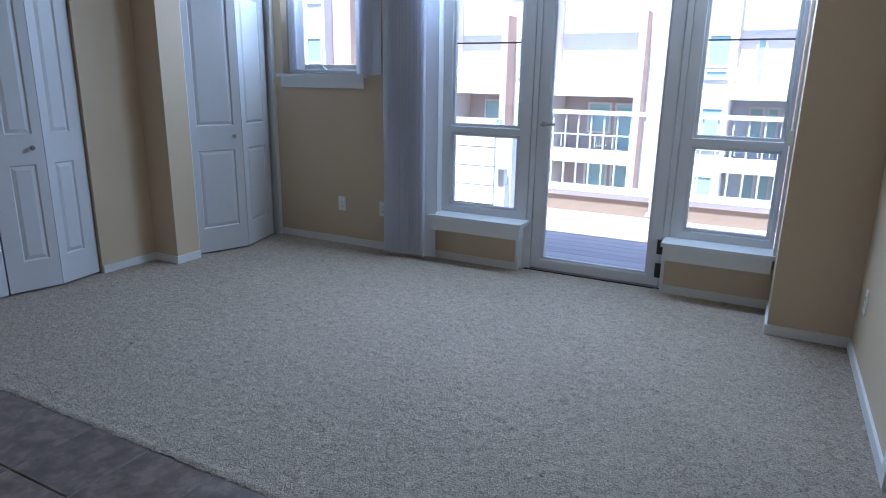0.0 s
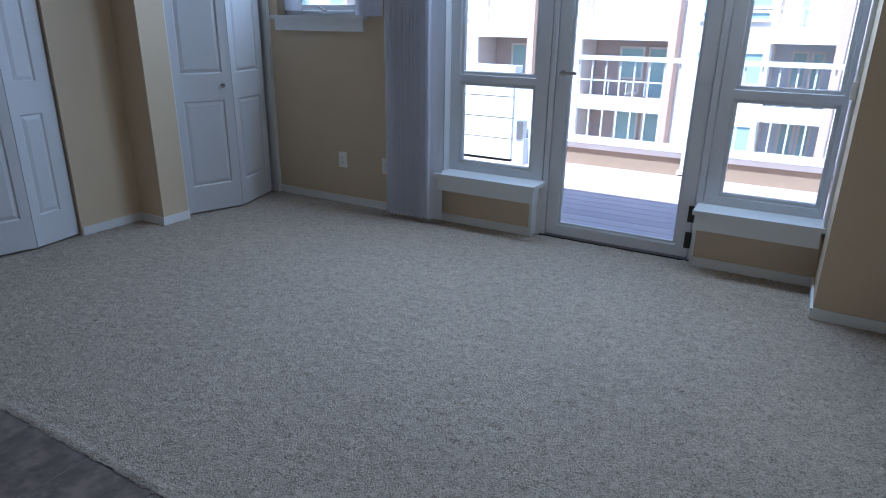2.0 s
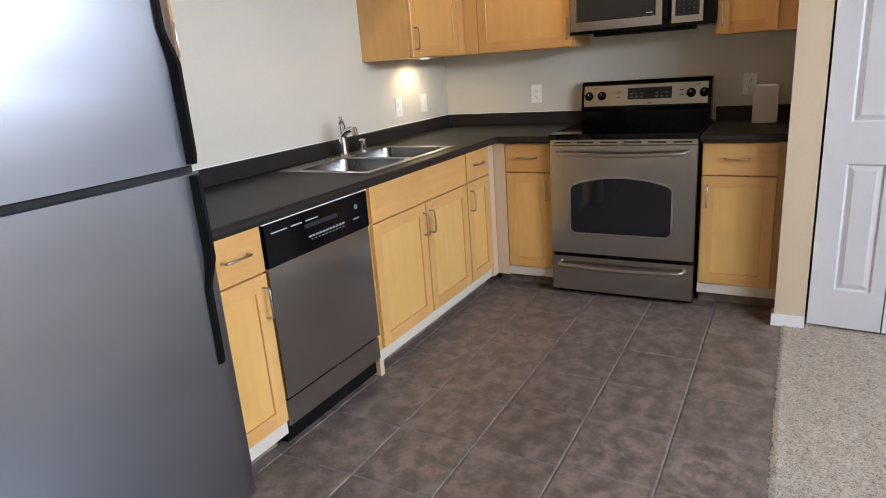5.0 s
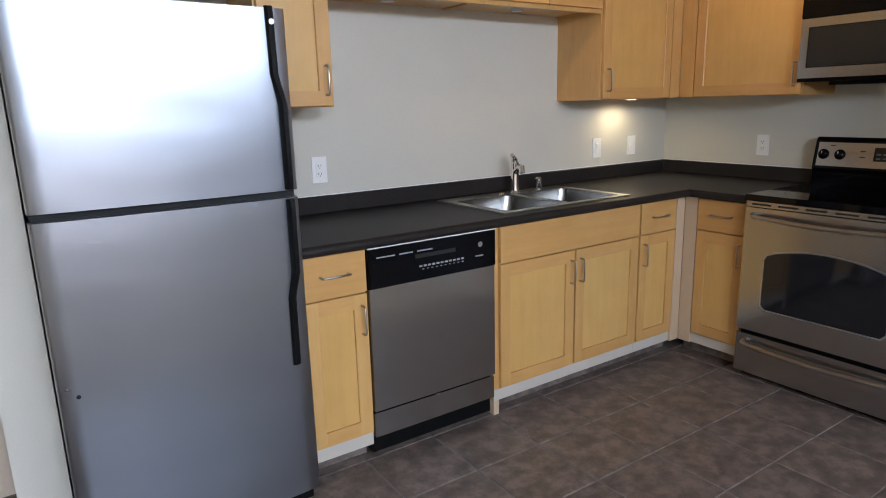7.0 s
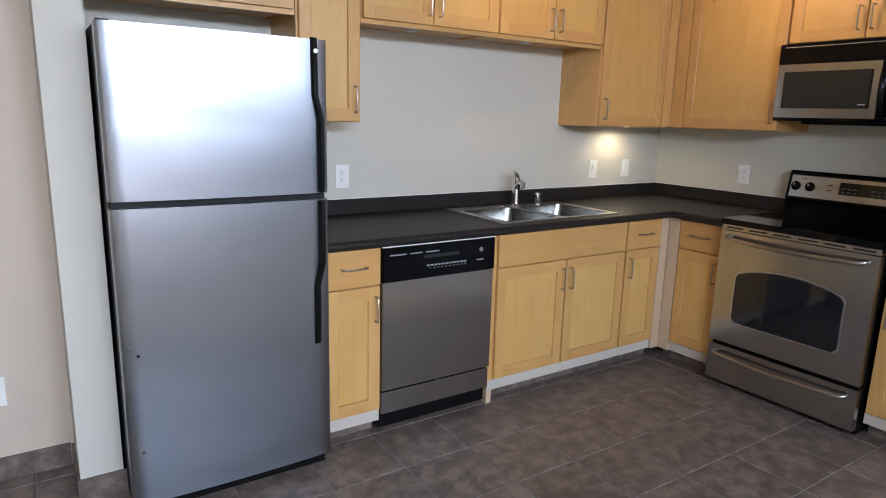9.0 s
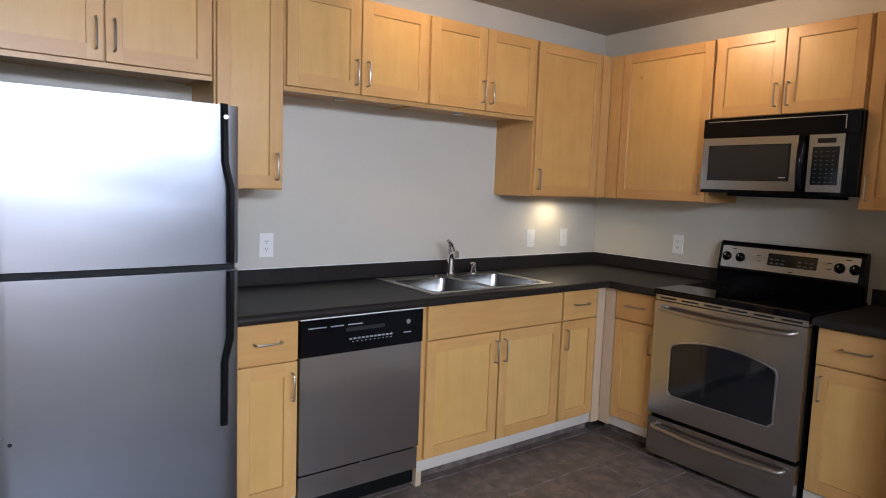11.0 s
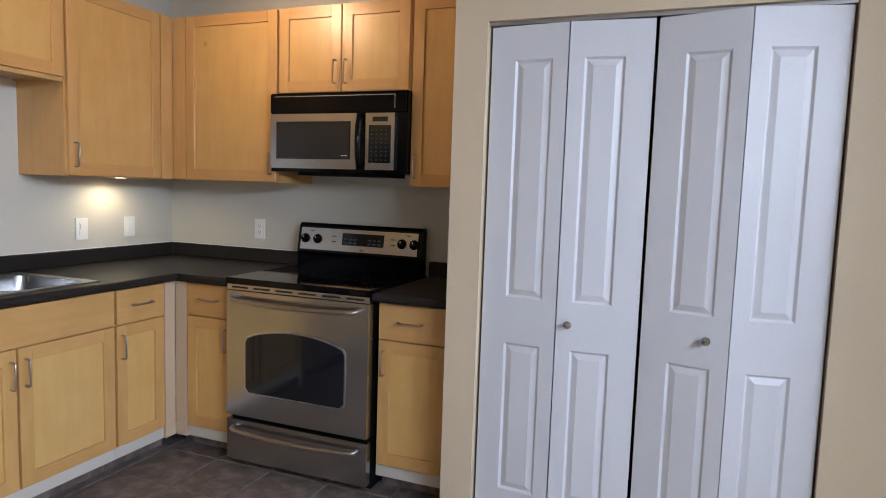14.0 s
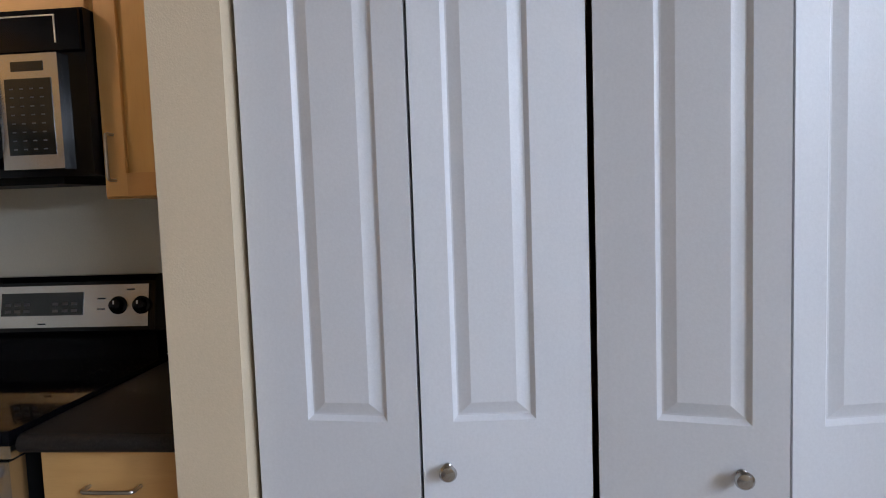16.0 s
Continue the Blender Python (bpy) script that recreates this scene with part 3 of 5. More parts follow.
# ---- bifold closet doors ----
def bifold_leaf(parent, a, b, z0, z1, hinge, knob=None, thick=0.034, wood=DOORW):
    """A two-panel moulded leaf whose room face runs from a to b (plan points)."""
    a, b = Vector((*a, 0)), Vector((*b, 0))
    w = (b - a).length
    d = (b - a).normalized()
    nrm = Vector((d.y, -d.x, 0))
    bm = bmesh.new()

    def P(u, z, v):
        return bm.verts.new(a + d * u + nrm * v + Vector((0, 0, z)))

    wide, narrow = 0.095 if w < 0.35 else 0.078, 0.054 if w < 0.35 else 0.063
    ma, mb = (wide, narrow) if hinge == "b" else (narrow, wide)
    us, zs = [0.0, ma, w - mb, w], [z0, 0.20, 0.79, 0.970, z1 - 0.125, z1]
    grid = [[P(u, z, 0) for u in us] for z in zs]
    for j in range(5):
        for i in range(3):
            if i == 1 and j in (1, 3):
                ring = [grid[j][1], grid[j][2], grid[j + 1][2], grid[j + 1][1]]
                steps = [(0.003, -0.003), (0.008, -0.0085), (0.011, -0.0085), (0.032, -0.001)]
                for off, dep in steps:
                    u0, u1, q0, q1 = us[1] + off, us[2] - off, zs[j] + off, zs[j + 1] - off
                    nxt = [P(u0, q0, dep), P(u1, q0, dep), P(u1, q1, dep), P(u0, q1, dep)]
                    for k in range(4):
                        bm.faces.new((ring[k], ring[(k + 1) % 4], nxt[(k + 1) % 4], nxt[k]))
                    ring = nxt
                bm.faces.new(ring)
            else:
                bm.faces.new((grid[j][i], grid[j][i + 1], grid[j + 1][i + 1], grid[j + 1][i]))
    c0, c1, c2, c3 = P(0, z0, -thick), P(w, z0, -thick), P(w, z1, -thick), P(0, z1, -thick)
    bm.faces.new((c0, c3, c2, c1))
    bm.faces.new([c0, c1] + [grid[0][i] for i in (3, 2, 1, 0)])
    bm.faces.new([c2, c3] + [grid[5][i] for i in (0, 1, 2, 3)])
    bm.faces.new([c3, c0] + [grid[j][0] for j in range(6)])
    bm.faces.new([c1, c2] + [grid[j][3] for j in range(5, -1, -1)])
    leaf = part("door_leaf", bm, wood, parent)
    if knob:
        at = a + d * knob[0] + Vector((0, 0, knob[1]))
        kb = tube(bmesh.new(), [at, at + nrm * 0.004, at + nrm * 0.006, at + nrm * 0.016, at + nrm * 0.019, at + nrm * 0.026, at + nrm * 0.031, at + nrm * 0.033],
                  [0.009, 0.009, 0.005, 0.005, 0.012, 0.0155, 0.012, 0.004], 16)
        part("knob", kb, KNOBM, leaf, "polished dark nickel knob", 0, True)
    return leaf


DT = BFZ - 0.018
d2 = thing("door_2", (CLOSET_X, 2.65, 0), "closed pair of white two-panel bifold closet doors", kind="structure")
bifold_leaf(d2, (-3.552, 2.356), (-3.528, 2.648), 0.015, DT, "b")
bifold_leaf(d2, (-3.528, 2.654), (-3.552, 2.944), 0.015, DT, "a", (0.042, 0.890))
d3 = thing("door_3", (CLOSET_X, 3.25, 0), "slightly ajar pair of white two-panel bifold closet doors", kind="structure")
bifold_leaf(d3, (-3.556, 2.956), (-3.492, 3.243), 0.015, DT, "b", (0.225, 0.890))
bifold_leaf(d3, (-3.492, 3.247), (-3.545, 3.532), 0.015, DT, "a")
structure("door_track", boxes((-3.60, -3.54, 2.347, 3.538, BFZ - 0.014, BFZ - 0.001)), ALU, "thin metal bifold track")
d4 = thing("door_4", (-3.3, 4.6, 0), "half-open white two-panel bifold closet door beside the window wall", kind="structure")
bifold_leaf(d4, (-3.335, 4.178), (-3.195, 4.585), 0.015, 2.03, "b", (0.355, 0.890))
bifold_leaf(d4, (-3.195, 4.590), (-3.325, 5.020), 0.015, 2.03, "a")
structure("trim", boxes((-3.37, -3.282, 4.1655, 4.172, 0, 2.04)), WHITE, "white closet jamb")
structure("trim", boxes((-3.37, -3.282, 5.055, 5.089, 0, 2.04)), WHITE, "white closet jamb")


# ---- kitchen: cabinets ----
STILE = 0.056


def shaker(run, parent, u0, u1, z0, z1, v, handle=None, slab=False, name="door"):
    """A maple front with frame and recessed panel; handle: (u, z, upright)."""
    if slab:
        bm = bmesh.new()
        run.box(bm, u0, u1, v - 0.019, v, z0, z1)
        d = part(name, bm, WOODH, parent, "", 0.0025)
    else:
        k = STILE
        d = part(name, cells([u0, u0 + k, u1 - k, u1], [z0, z0 + k, z1 - k, z1], all_but(3, 3, (1, 1)), run.face + v - 0.019, run.face + v, run.axis + "z"), WOOD, parent, "", 0.0018)
        for ra, rb in ((z0 + 0.001, z0 + k + 0.001), (z1 - k - 0.001, z1 - 0.001)):
            bm = bmesh.new()
            run.box(bm, u0 + k, u1 - k, v - 0.015, v + 0.0006, ra, rb)
            part("rail", bm, WOODH, d, "", 0.001)
        bm = bmesh.new()
        run.box(bm, u0 + k - 0.002, u1 - k + 0.002, v - 0.017, v - 0.0095, z0 + k - 0.002, z1 - k + 0.002)
        part("panel", bm, WOODP, d)
    if handle:
        u, z, upright = handle
        h = 0.055
        ends = [(u, z - h), (u, z + h)] if upright else [(u - h, z), (u + h, z)]
        (ua, za), (ub, zb) = ends
        mixed = [(0, 0), (0, 0.021), (0.02, 0.027), (0.06, 0.030), (0.5, 0.031), (0.94, 0.030), (0.98, 0.027), (1, 0.021), (1, 0)]
        pts = [run.p(ua * (1 - q) + ub * q, v + out, za * (1 - q) + zb * q) for q, out in mixed]
        part("handle", tube(bmesh.new(), pts, 0.0041, 8), NICKEL, d, "brushed nickel bow handle", 0, True)
    return d


GROUPU, GROUPB = "maple wall cabinets", "maple base cabinets"
G = 0.003


def upper(run, u0, u1, z0, z1, doors, label, open_bottom=0.0):
    c = thing("wall_cabinet", run.p((u0 + u1) / 2, 0, z0), label, "wall cabinet", GROUPU)
    bm = bmesh.new()
    run.box(bm, u0, u1, 0, 0.31, z0 + open_bottom, z1)
    if open_bottom:
        run.box(bm, u0, u1, 0.290, 0.31, z0, z0 + open_bottom)
        run.box(bm, u0, u0 + 0.016, 0, 0.290, z0 + 0.6 * open_bottom, z0 + open_bottom)
        run.box(bm, u1 - 0.016, u1, 0, 0.290, z0 + 0.6 * open_bottom, z0 + open_bottom)
    part("body", bm, WOOD, c, "", 0.001)
    for a, b, side in doors:
        low = z0 + 0.02 if open_bottom else z0 + 0.004
        hu = a + 0.030 if side == "a" else b - 0.030
        shaker(run, c, a + G, b - G, low, z1 - 0.004, 0.331, (hu, low + 0.095, True))
    return c


UZ0, UZ1, SZ0 = 1.380, 2.256, 1.818
S, R = SINKRUN, RANGERUN
upper(S, -1.515, -0.745, SZ0 - 0.012, UZ1, [(-1.510, -1.130, "b"), (-1.130, -0.750, "a")], "two-door maple wall cabinet over the refrigerator", 0.02)
upper(S, -1.812, -1.520, UZ0, UZ1, [(-1.805, -1.525, "a")], "tall single-door maple wall cabinet beside the refrigerator")
upper(S, -2.562, -1.814, SZ0 - 0.012, UZ1, [(-2.558, -2.180, "b"), (-2.180, -1.818, "a")], "short two-door maple wall cabinet with downlight below", 0.02)
upper(S, -3.308, -2.564, SZ0 - 0.012, UZ1, [(-3.303, -2.934, "b"), (-2.934, -2.568, "a")], "short two-door maple wall cabinet over the sink", 0.02)
upper(S, -3.94, -3.310, UZ0, UZ1, [(-3.865, -3.316, "b")], "tall maple wall cabinet in the corner above a lit puck light")
upper(R, 0.41, 1.096, UZ0, UZ1, [(0.50, 1.092, "b")], "wide tall single-door maple wall cabinet beside the microwave")
for run, u0, u1, z0, z1, v0, v1 in ((S, -3.949, -3.868, UZ0 + 0.004, UZ1 - 0.004, 0.31, 0.329), (R, 0.411, 0.498, UZ0 + 0.004, UZ1 - 0.004, 0.31, 0.329)):
    st = thing("corner_filler", run.p((u0 + u1) / 2, v0, z0), "upright maple filler strip in the corner of the wall cabinets", "cabinet filler")
    bm = bmesh.new()
    run.box(bm, u0, u1, v0, v1, z0, z1)
    part("strip", bm, WOOD, st, "", 0.001)
upper(R, 1.098, 1.836, SZ0 + 0.012, UZ1, [(1.102, 1.466, "b"), (1.466, 1.832, "a")], "short two-door maple wall cabinet above the microwave")
upper(R, 1.838, STUB_Y - 0.002, UZ0, UZ1, [(1.846, 2.130, "a")], "tall narrow maple wall cabinet against the closet wall")

BZ, BD, BF = 0.07, 0.59, 0.61    # underside, depth of the box, face of the doors


def base(run, u0, u1, fronts, label, top=0.873):
    c = thing("base_cabinet", run.p((u0 + u1) / 2, 0, 0), label, "base cabinet", GROUPB)
    bm = bmesh.new()
    run.box(bm, u0, u1, 0, BD, BZ, top)
    if top < 0.87:
        run.box(bm, u0, u1, BD - 0.02, BD, top, 0.873)
        run.box(bm, u0, u0 + 0.018, 0, BD - 0.02, top, 0.873)
        run.box(bm, u1 - 0.018, u1, 0, BD - 0.02, top, 0.873)
    part("body", bm, WOOD, c, "", 0.001)
    bm = bmesh.new()
    run.box(bm, u0, u1, 0.02, 0.525, 0.0, BZ)
    part("toe_kick", bm, TILE, c, "dark recessed toe kick")
    bm = bmesh.new()
    run.box(bm, u0, u1, BD, BD + 0.004, BZ, 0.122)
    part("bottom_rail", bm, PALEW, c, "pale unfinished bottom rail")
    for kind, a, b, z0, z1, h in fronts:
        shaker(run, c, a + G, b - G, z0, z1, BF, h, kind == "drawer", kind if kind == "drawer" else "door")
    return c


DZ0, DZ1, RZ0, RZ1 = 0.130, 0.700, 0.708, 0.866
base(S, -1.763, -1.500, [("drawer", -1.763, -1.505, RZ0, RZ1, (-1.634, 0.79, False)), ("door", -1.763, -1.505, DZ0, DZ1, (-1.735, 0.60, True))],
     "narrow maple base cabinet with drawer between refrigerator and dishwasher")
bc = base(S, -3.308, -2.372, [("drawer", -3.306, -2.400, RZ0, RZ1, None), ("door", -2.853, -2.400, DZ0, DZ1, (-2.825, 0.60, True)),
                              ("door", -3.306, -2.857, DZ0, DZ1, (-2.885, 0.60, True))], "two-door maple sink base cabinet with blank top front", 0.72)
part("end_foot", boxes((-2.402, -2.372, 0.12, 0.672, 0.0, BZ)), PALEF, bc, "pale end foot")
base(S, -3.66, -3.310, [("drawer", -3.600, -3.314, RZ0, RZ1, (-3.457, 0.79, False)), ("door", -3.600, -3.314, DZ0, DZ1, (-3.342, 0.60, True))],
     "narrow maple base cabinet with drawer beside the corner")
base(R, 0.672, 1.048, [("drawer", 0.765, 1.044, RZ0, RZ1, (0.905, 0.79, False)), ("door", 0.765, 1.044, DZ0, DZ1, (1.016, 0.60, True))],
     "narrow maple base cabinet with drawer between corner and range")
base(R, 1.838, STUB_Y - 0.002, [("drawer", 1.842, 2.185, RZ0, RZ1, (2.00, 0.79, False)), ("door", 1.842, 2.185, DZ0, DZ1, (1.872, 0.60, True))],
     "maple base cabinet with drawer between range and closet wall")

# base corner strips paler than the doors: light on the corner put into colour
for run, u0, u1 in ((S, -3.669, -3.603), (R, 0.691, 0.762)):
    st = thing("corner_filler", run.p((u0 + u1) / 2, BD, BZ), "upright maple filler strip in the base cabinet corner, coloured pale as if lit", "cabinet filler")
    bm = bmesh.new()
    run.box(bm, u0, u1, BD + 0.001, BD + 0.019, BZ, 0.872)
    part("strip", bm, PALEF, st, "", 0.001)

# ---- worktop ----
CT0, CT1, CD = 0.876, 0.914, 0.655
SX0, SX1, SY0, SY1 = -3.235, -2.455, 0.165, 0.655


def worktop(name, bm, label, splash):
    w = thing(name, (-4.0, 0.4, CT0), label, "countertop")
    part("slab", bm, LAM, w)
    part("backsplash", splash, LAM, w, "low charcoal backsplash", 0.004)
    return w


cf, cs = 0.08 + CD, -4.28 + CD
keep = [(0, j) for j in range(5)] + [(i, j) for i in (1, 2, 3) for j in range(3) if (i, j) != (2, 1)]
wt = worktop("countertop", cells([-4.28, cs - 0.008, SX0, SX1, -1.500], [0.08, SY0, SY1, cf - 0.008, cf + 0.001, 1.050], keep, CT0, CT1),
             "L-shaped dark charcoal laminate worktop with backsplash",
             cells([-4.28, -4.26, -1.500], [0.08, 0.10, 1.050], [(0, 0), (1, 0), (0, 1)], CT1, 0.992))
part("front_edge", tube(bmesh.new(), [(-1.500, cf - 0.012, 0.895), (cs - 0.012, cf - 0.012, 0.895), (cs - 0.012, 1.050, 0.895)], 0.0195, 12), LAM, wt, "rounded dark front edge", 0, True)
wt2 = worktop("countertop", boxes((-4.28, cs - 0.008, 1.834, STUB_Y - 0.001, CT0, CT1)), "short dark charcoal laminate worktop beside the range", boxes((-4.28, -4.26, 1.834, STUB_Y - 0.001, CT1, 0.992)))
part("front_edge", tube(bmesh.new(), [(cs - 0.012, 1.834, 0.895), (cs - 0.012, STUB_Y - 0.001, 0.895)], 0.0195, 12), LAM, wt2, "rounded dark front edge", 0, True)

part("caulk_line", boxes((-4.258, -1.502, 0.0805, 0.084, 0.9925, 0.996), (-4.2795, -4.276, 0.084, 1.048, 0.9925, 0.996)), PLATE, wt, "thin pale caulk line along the wall")

# ---- sink, tap, soap dispenser ----
sink = thing("kitchen_sink", ((SX0 + SX1) / 2, 0.4, 0.75), "double-bowl stainless steel drop-in sink in the worktop", "sink")
mid = (SX0 + SX1) / 2
bm = bmesh.new()
rim = [(-3.25, -2.44, 0.150, 0.245), (-3.25, -2.44, 0.630, 0.668), (-3.25, -3.205, 0.245, 0.630), (-2.485, -2.44, 0.245, 0.630), (mid - 0.02, mid + 0.02, 0.245, 0.630)]
for a, b, c, d in rim:
    box(bm, a, b, c, d, CT1 - 0.001, CT1 + 0.005)
part("rim", bm, SINKRIM, sink, "", 0.002)


def bowl(x0, x1, y0, y1, depth):
    """An open bowl with rounded corners and sloping sides."""
    bm = bmesh.new()
    rings = []
    for inset, z, r in ((-0.006, CT1 + 0.006, 0.05), (0.0, CT1 + 0.002, 0.05), (0.012, CT1 - depth + 0.04, 0.06), (0.022, CT1 - depth + 0.012, 0.07), (0.055, CT1 - depth, 0.05), (0.14, CT1 - depth - 0.004, 0.02)):
        ring = []
        for cx, cy, a0 in ((x1 - inset - r, y1 - inset - r, 0), (x0 + inset + r, y1 - inset - r, 90), (x0 + inset + r, y0 + inset + r, 180), (x1 - inset - r, y0 + inset + r, 270)):
            for k in range(6):
                a = radians(a0 + 18 * k)
                ring.append(bm.verts.new((cx + r * math.cos(a), cy + r * math.sin(a), z)))
        rings.append(ring)
    for a, b in zip(rings, rings[1:]):
        for k in range(24):
            bm.faces.new((a[k], a[(k + 1) % 24], b[(k + 1) % 24], b[k]))
    bm.faces.new(rings[-1])
    ob = part("bowl", bm, SINKM, sink, "", 0, True)
    part("drain", disc(bmesh.new(), ((x0 + x1) / 2, (y0 + y1) / 2, CT1 - depth - 0.003), (0, 0, 1), 0.042, 0.004, 20, 0.036), CHROME, ob, "round strainer drain", 0, True)


bowl(-3.205, mid - 0.02, 0.245, 0.630, 0.17)
bowl(mid + 0.02, -2.485, 0.245, 0.630, 0.17)
FX, FYY = -2.905, 0.195
tap = thing("kitchen_faucet", (FX, FYY, CT1 + 0.005), "single-lever chrome kitchen faucet behind the sink", "faucet")
part("base_plate", disc(bmesh.new(), (FX, FYY, CT1 + 0.005), (0, 0, 1), 0.030, 0.010, 20, 0.026), CHROME, tap, "", 0.002, True)
part("body", tube(bmesh.new(), [(FX, FYY, CT1 + 0.01), (FX, FYY, CT1 + 0.03), (FX, FYY, CT1 + 0.15), (FX, FYY + 0.004, CT1 + 0.165)], [0.024, 0.021, 0.021, 0.018], 16), CHROME, tap, "", 0, True)
part("spout", tube(bmesh.new(), [(FX, FYY, CT1 + 0.105), (FX + 0.022, FYY + 0.045, CT1 + 0.132), (FX + 0.044, FYY + 0.090, CT1 + 0.146), (FX + 0.062, FYY + 0.124, CT1 + 0.145), (FX + 0.064, FYY + 0.130, CT1 + 0.118)],
                   [0.015, 0.015, 0.015, 0.016, 0.015], 12), CHROME, tap, "", 0, True)
part("lever", tube(bmesh.new(), [(FX, FYY, CT1 + 0.155), (FX + 0.008, FYY + 0.004, CT1 + 0.182), (FX + 0.040, FYY + 0.030, CT1 + 0.200), (FX + 0.058, FYY + 0.044, CT1 + 0.204)], [0.018, 0.015, 0.010, 0.009], 12), CHROME, tap, "", 0, True)
sd = thing("soap_dispenser", (-3.07, FYY, CT1 + 0.005), "short white-capped air gap beside the faucet", "sink fitting")
part("cap", tube(bmesh.new(), [(-3.07, FYY, CT1 + 0.004), (-3.07, FYY, CT1 + 0.062), (-3.07, FYY, CT1 + 0.069)], [0.019, 0.019, 0.012], 16), CHROME, sd, "", 0, True)
sp = thing("sink_stopper", (-2.80, 0.22, CT1 + 0.005), "small chrome cap on the sink deck", "sink fitting")
part("cap", disc(bmesh.new(), (-2.80, 0.21, CT1 + 0.005), (0, 0, 1), 0.017, 0.007, 16, 0.012), CHROME, sp, "", 0, True)


# ---- dishwasher ----
dw = thing("dishwasher", (-2.067, 0.4, 0.02), "stainless steel dishwasher with black control panel", "dishwasher")
a, b = -2.368, -1.767
part("body", boxes((a + 0.004, b - 0.004, 0.10, 0.655, 0.02, 0.868)), BLACKM, dw)
part("control_panel", boxes((a + 0.003, b - 0.003, 0.655, 0.70, 0.712, 0.862)), BLACKP, dw, "glossy black control panel", 0.006)
part("door", boxes((a + 0.003, b - 0.003, 0.655, 0.693, 0.212, 0.708)), STEEL, dw, "brushed steel door", 0.004)
part("lower_panel", boxes((a + 0.003, b - 0.003, 0.640, 0.684, 0.098, 0.200)), STEEL, dw, "brushed steel lower panel", 0.004)
part("top_strip", boxes((a, b, 0.10, 0.700, 0.864, 0.875)), PLATE, dw, "pale strip under the worktop")
bm = bmesh.new()
for i in range(11):
    box(bm, -2.20 + 0.020 * i, -2.187 + 0.020 * i, 0.6995, 0.7022, 0.763, 0.770)
part("buttons", bm, PRINT, dw, "row of small grey buttons")
bm = bmesh.new()
for i in range(10):
    box(bm, -2.198 + 0.021 * i, -2.190 + 0.021 * i, 0.6995, 0.7012, 0.752, 0.755)
for x0, x1, z in ((-2.05, -1.98, 0.826), (-1.96, -1.90, 0.826), (-2.30, -2.26, 0.762), (-1.88, -1.80, 0.826)):
    box(bm, x0, x1, 0.6995, 0.7012, z, z + 0.005)
tagged(part("print", bm, PRINT, dw, "small illegible grey print"), kind="stuff")
part("latch_slot", boxes((-2.16, -1.97, 0.6995, 0.7015, 0.800, 0.816)), DARKSLOT, dw)
part("badge", disc(bmesh.new(), (-2.285, 0.6995, 0.812), (0, 1, 0), 0.011, 0.002), ALU, dw, "round metal badge")
part("latch", boxes((-2.068, -2.050, 0.684, 0.697, 0.200, 0.210)), CHROME, dw, "small bright latch", 0.002)

# ---- refrigerator ----
fr = thing("refrigerator", (-1.14, 0.4, 0.0), "top-freezer stainless refrigerator with black handles beside the wall pillar", "refrigerator")
fx0, fx1 = -1.489, -0.745
part("body", boxes((fx0 + 0.012, fx1 - 0.006, 0.12, 0.735, 0.03, 1.672)), BLACKM, fr, "black cabinet side", 0.006)


def curved_door(z0, z1, name):
    """A door whose front bulges slightly, with rounded upright edges."""
    n = 14
    prof = []
    for k in range(n + 1):
        t = k / n
        u = fx0 + (fx1 - fx0) * t
        e = min(t, 1 - t) * (fx1 - fx0)
        r = 0.022
        v = 0.788 + 0.012 * (1 - (2 * t - 1) ** 2)
        if e < r:
            v -= r - math.sqrt(max(0, r * r - (r - e) ** 2))
        prof.append((u, v))
    extra = []
    for s, k0 in ((1, 0), (-1, n)):
        for a in (12, 35, 60):
            e = 0.022 * (1 - math.cos(radians(a)))
            extra.append((prof[k0][0] + s * e, 0.788 - 0.022 + 0.022 * math.sin(radians(a))))
    pts = [prof[0]] + extra[:3] + prof[1:n] + extra[3:][::-1] + [prof[n]]
    outline = [Vector((x, y, z0)) for x, y in pts] + [Vector((fx1, 0.740, z0)), Vector((fx0, 0.740, z0))]
    bm = prism(bmesh.new(), outline, (0, 0, z1 - z0))
    return part(name, bm, STEELV, fr, "", 0, True)


curved_door(1.124, 1.673, "freezer_door")
curved_door(0.052, 1.100, "fridge_door")
part("gasket", boxes((fx0 + 0.008, fx1 - 0.008, 0.736, 0.760, 0.055, 1.668)), DARKSLOT, fr)
part("grille", boxes((fx0 + 0.02, fx1 - 0.02, 0.70, 0.755, 0.0, 0.050)), BLACKM, fr, "black base grille")
part("hinge_cover", boxes((fx1 - 0.045, fx1 - 0.008, 0.70, 0.765, 1.672, 1.680)), BLACKM, fr, "", 0.006)


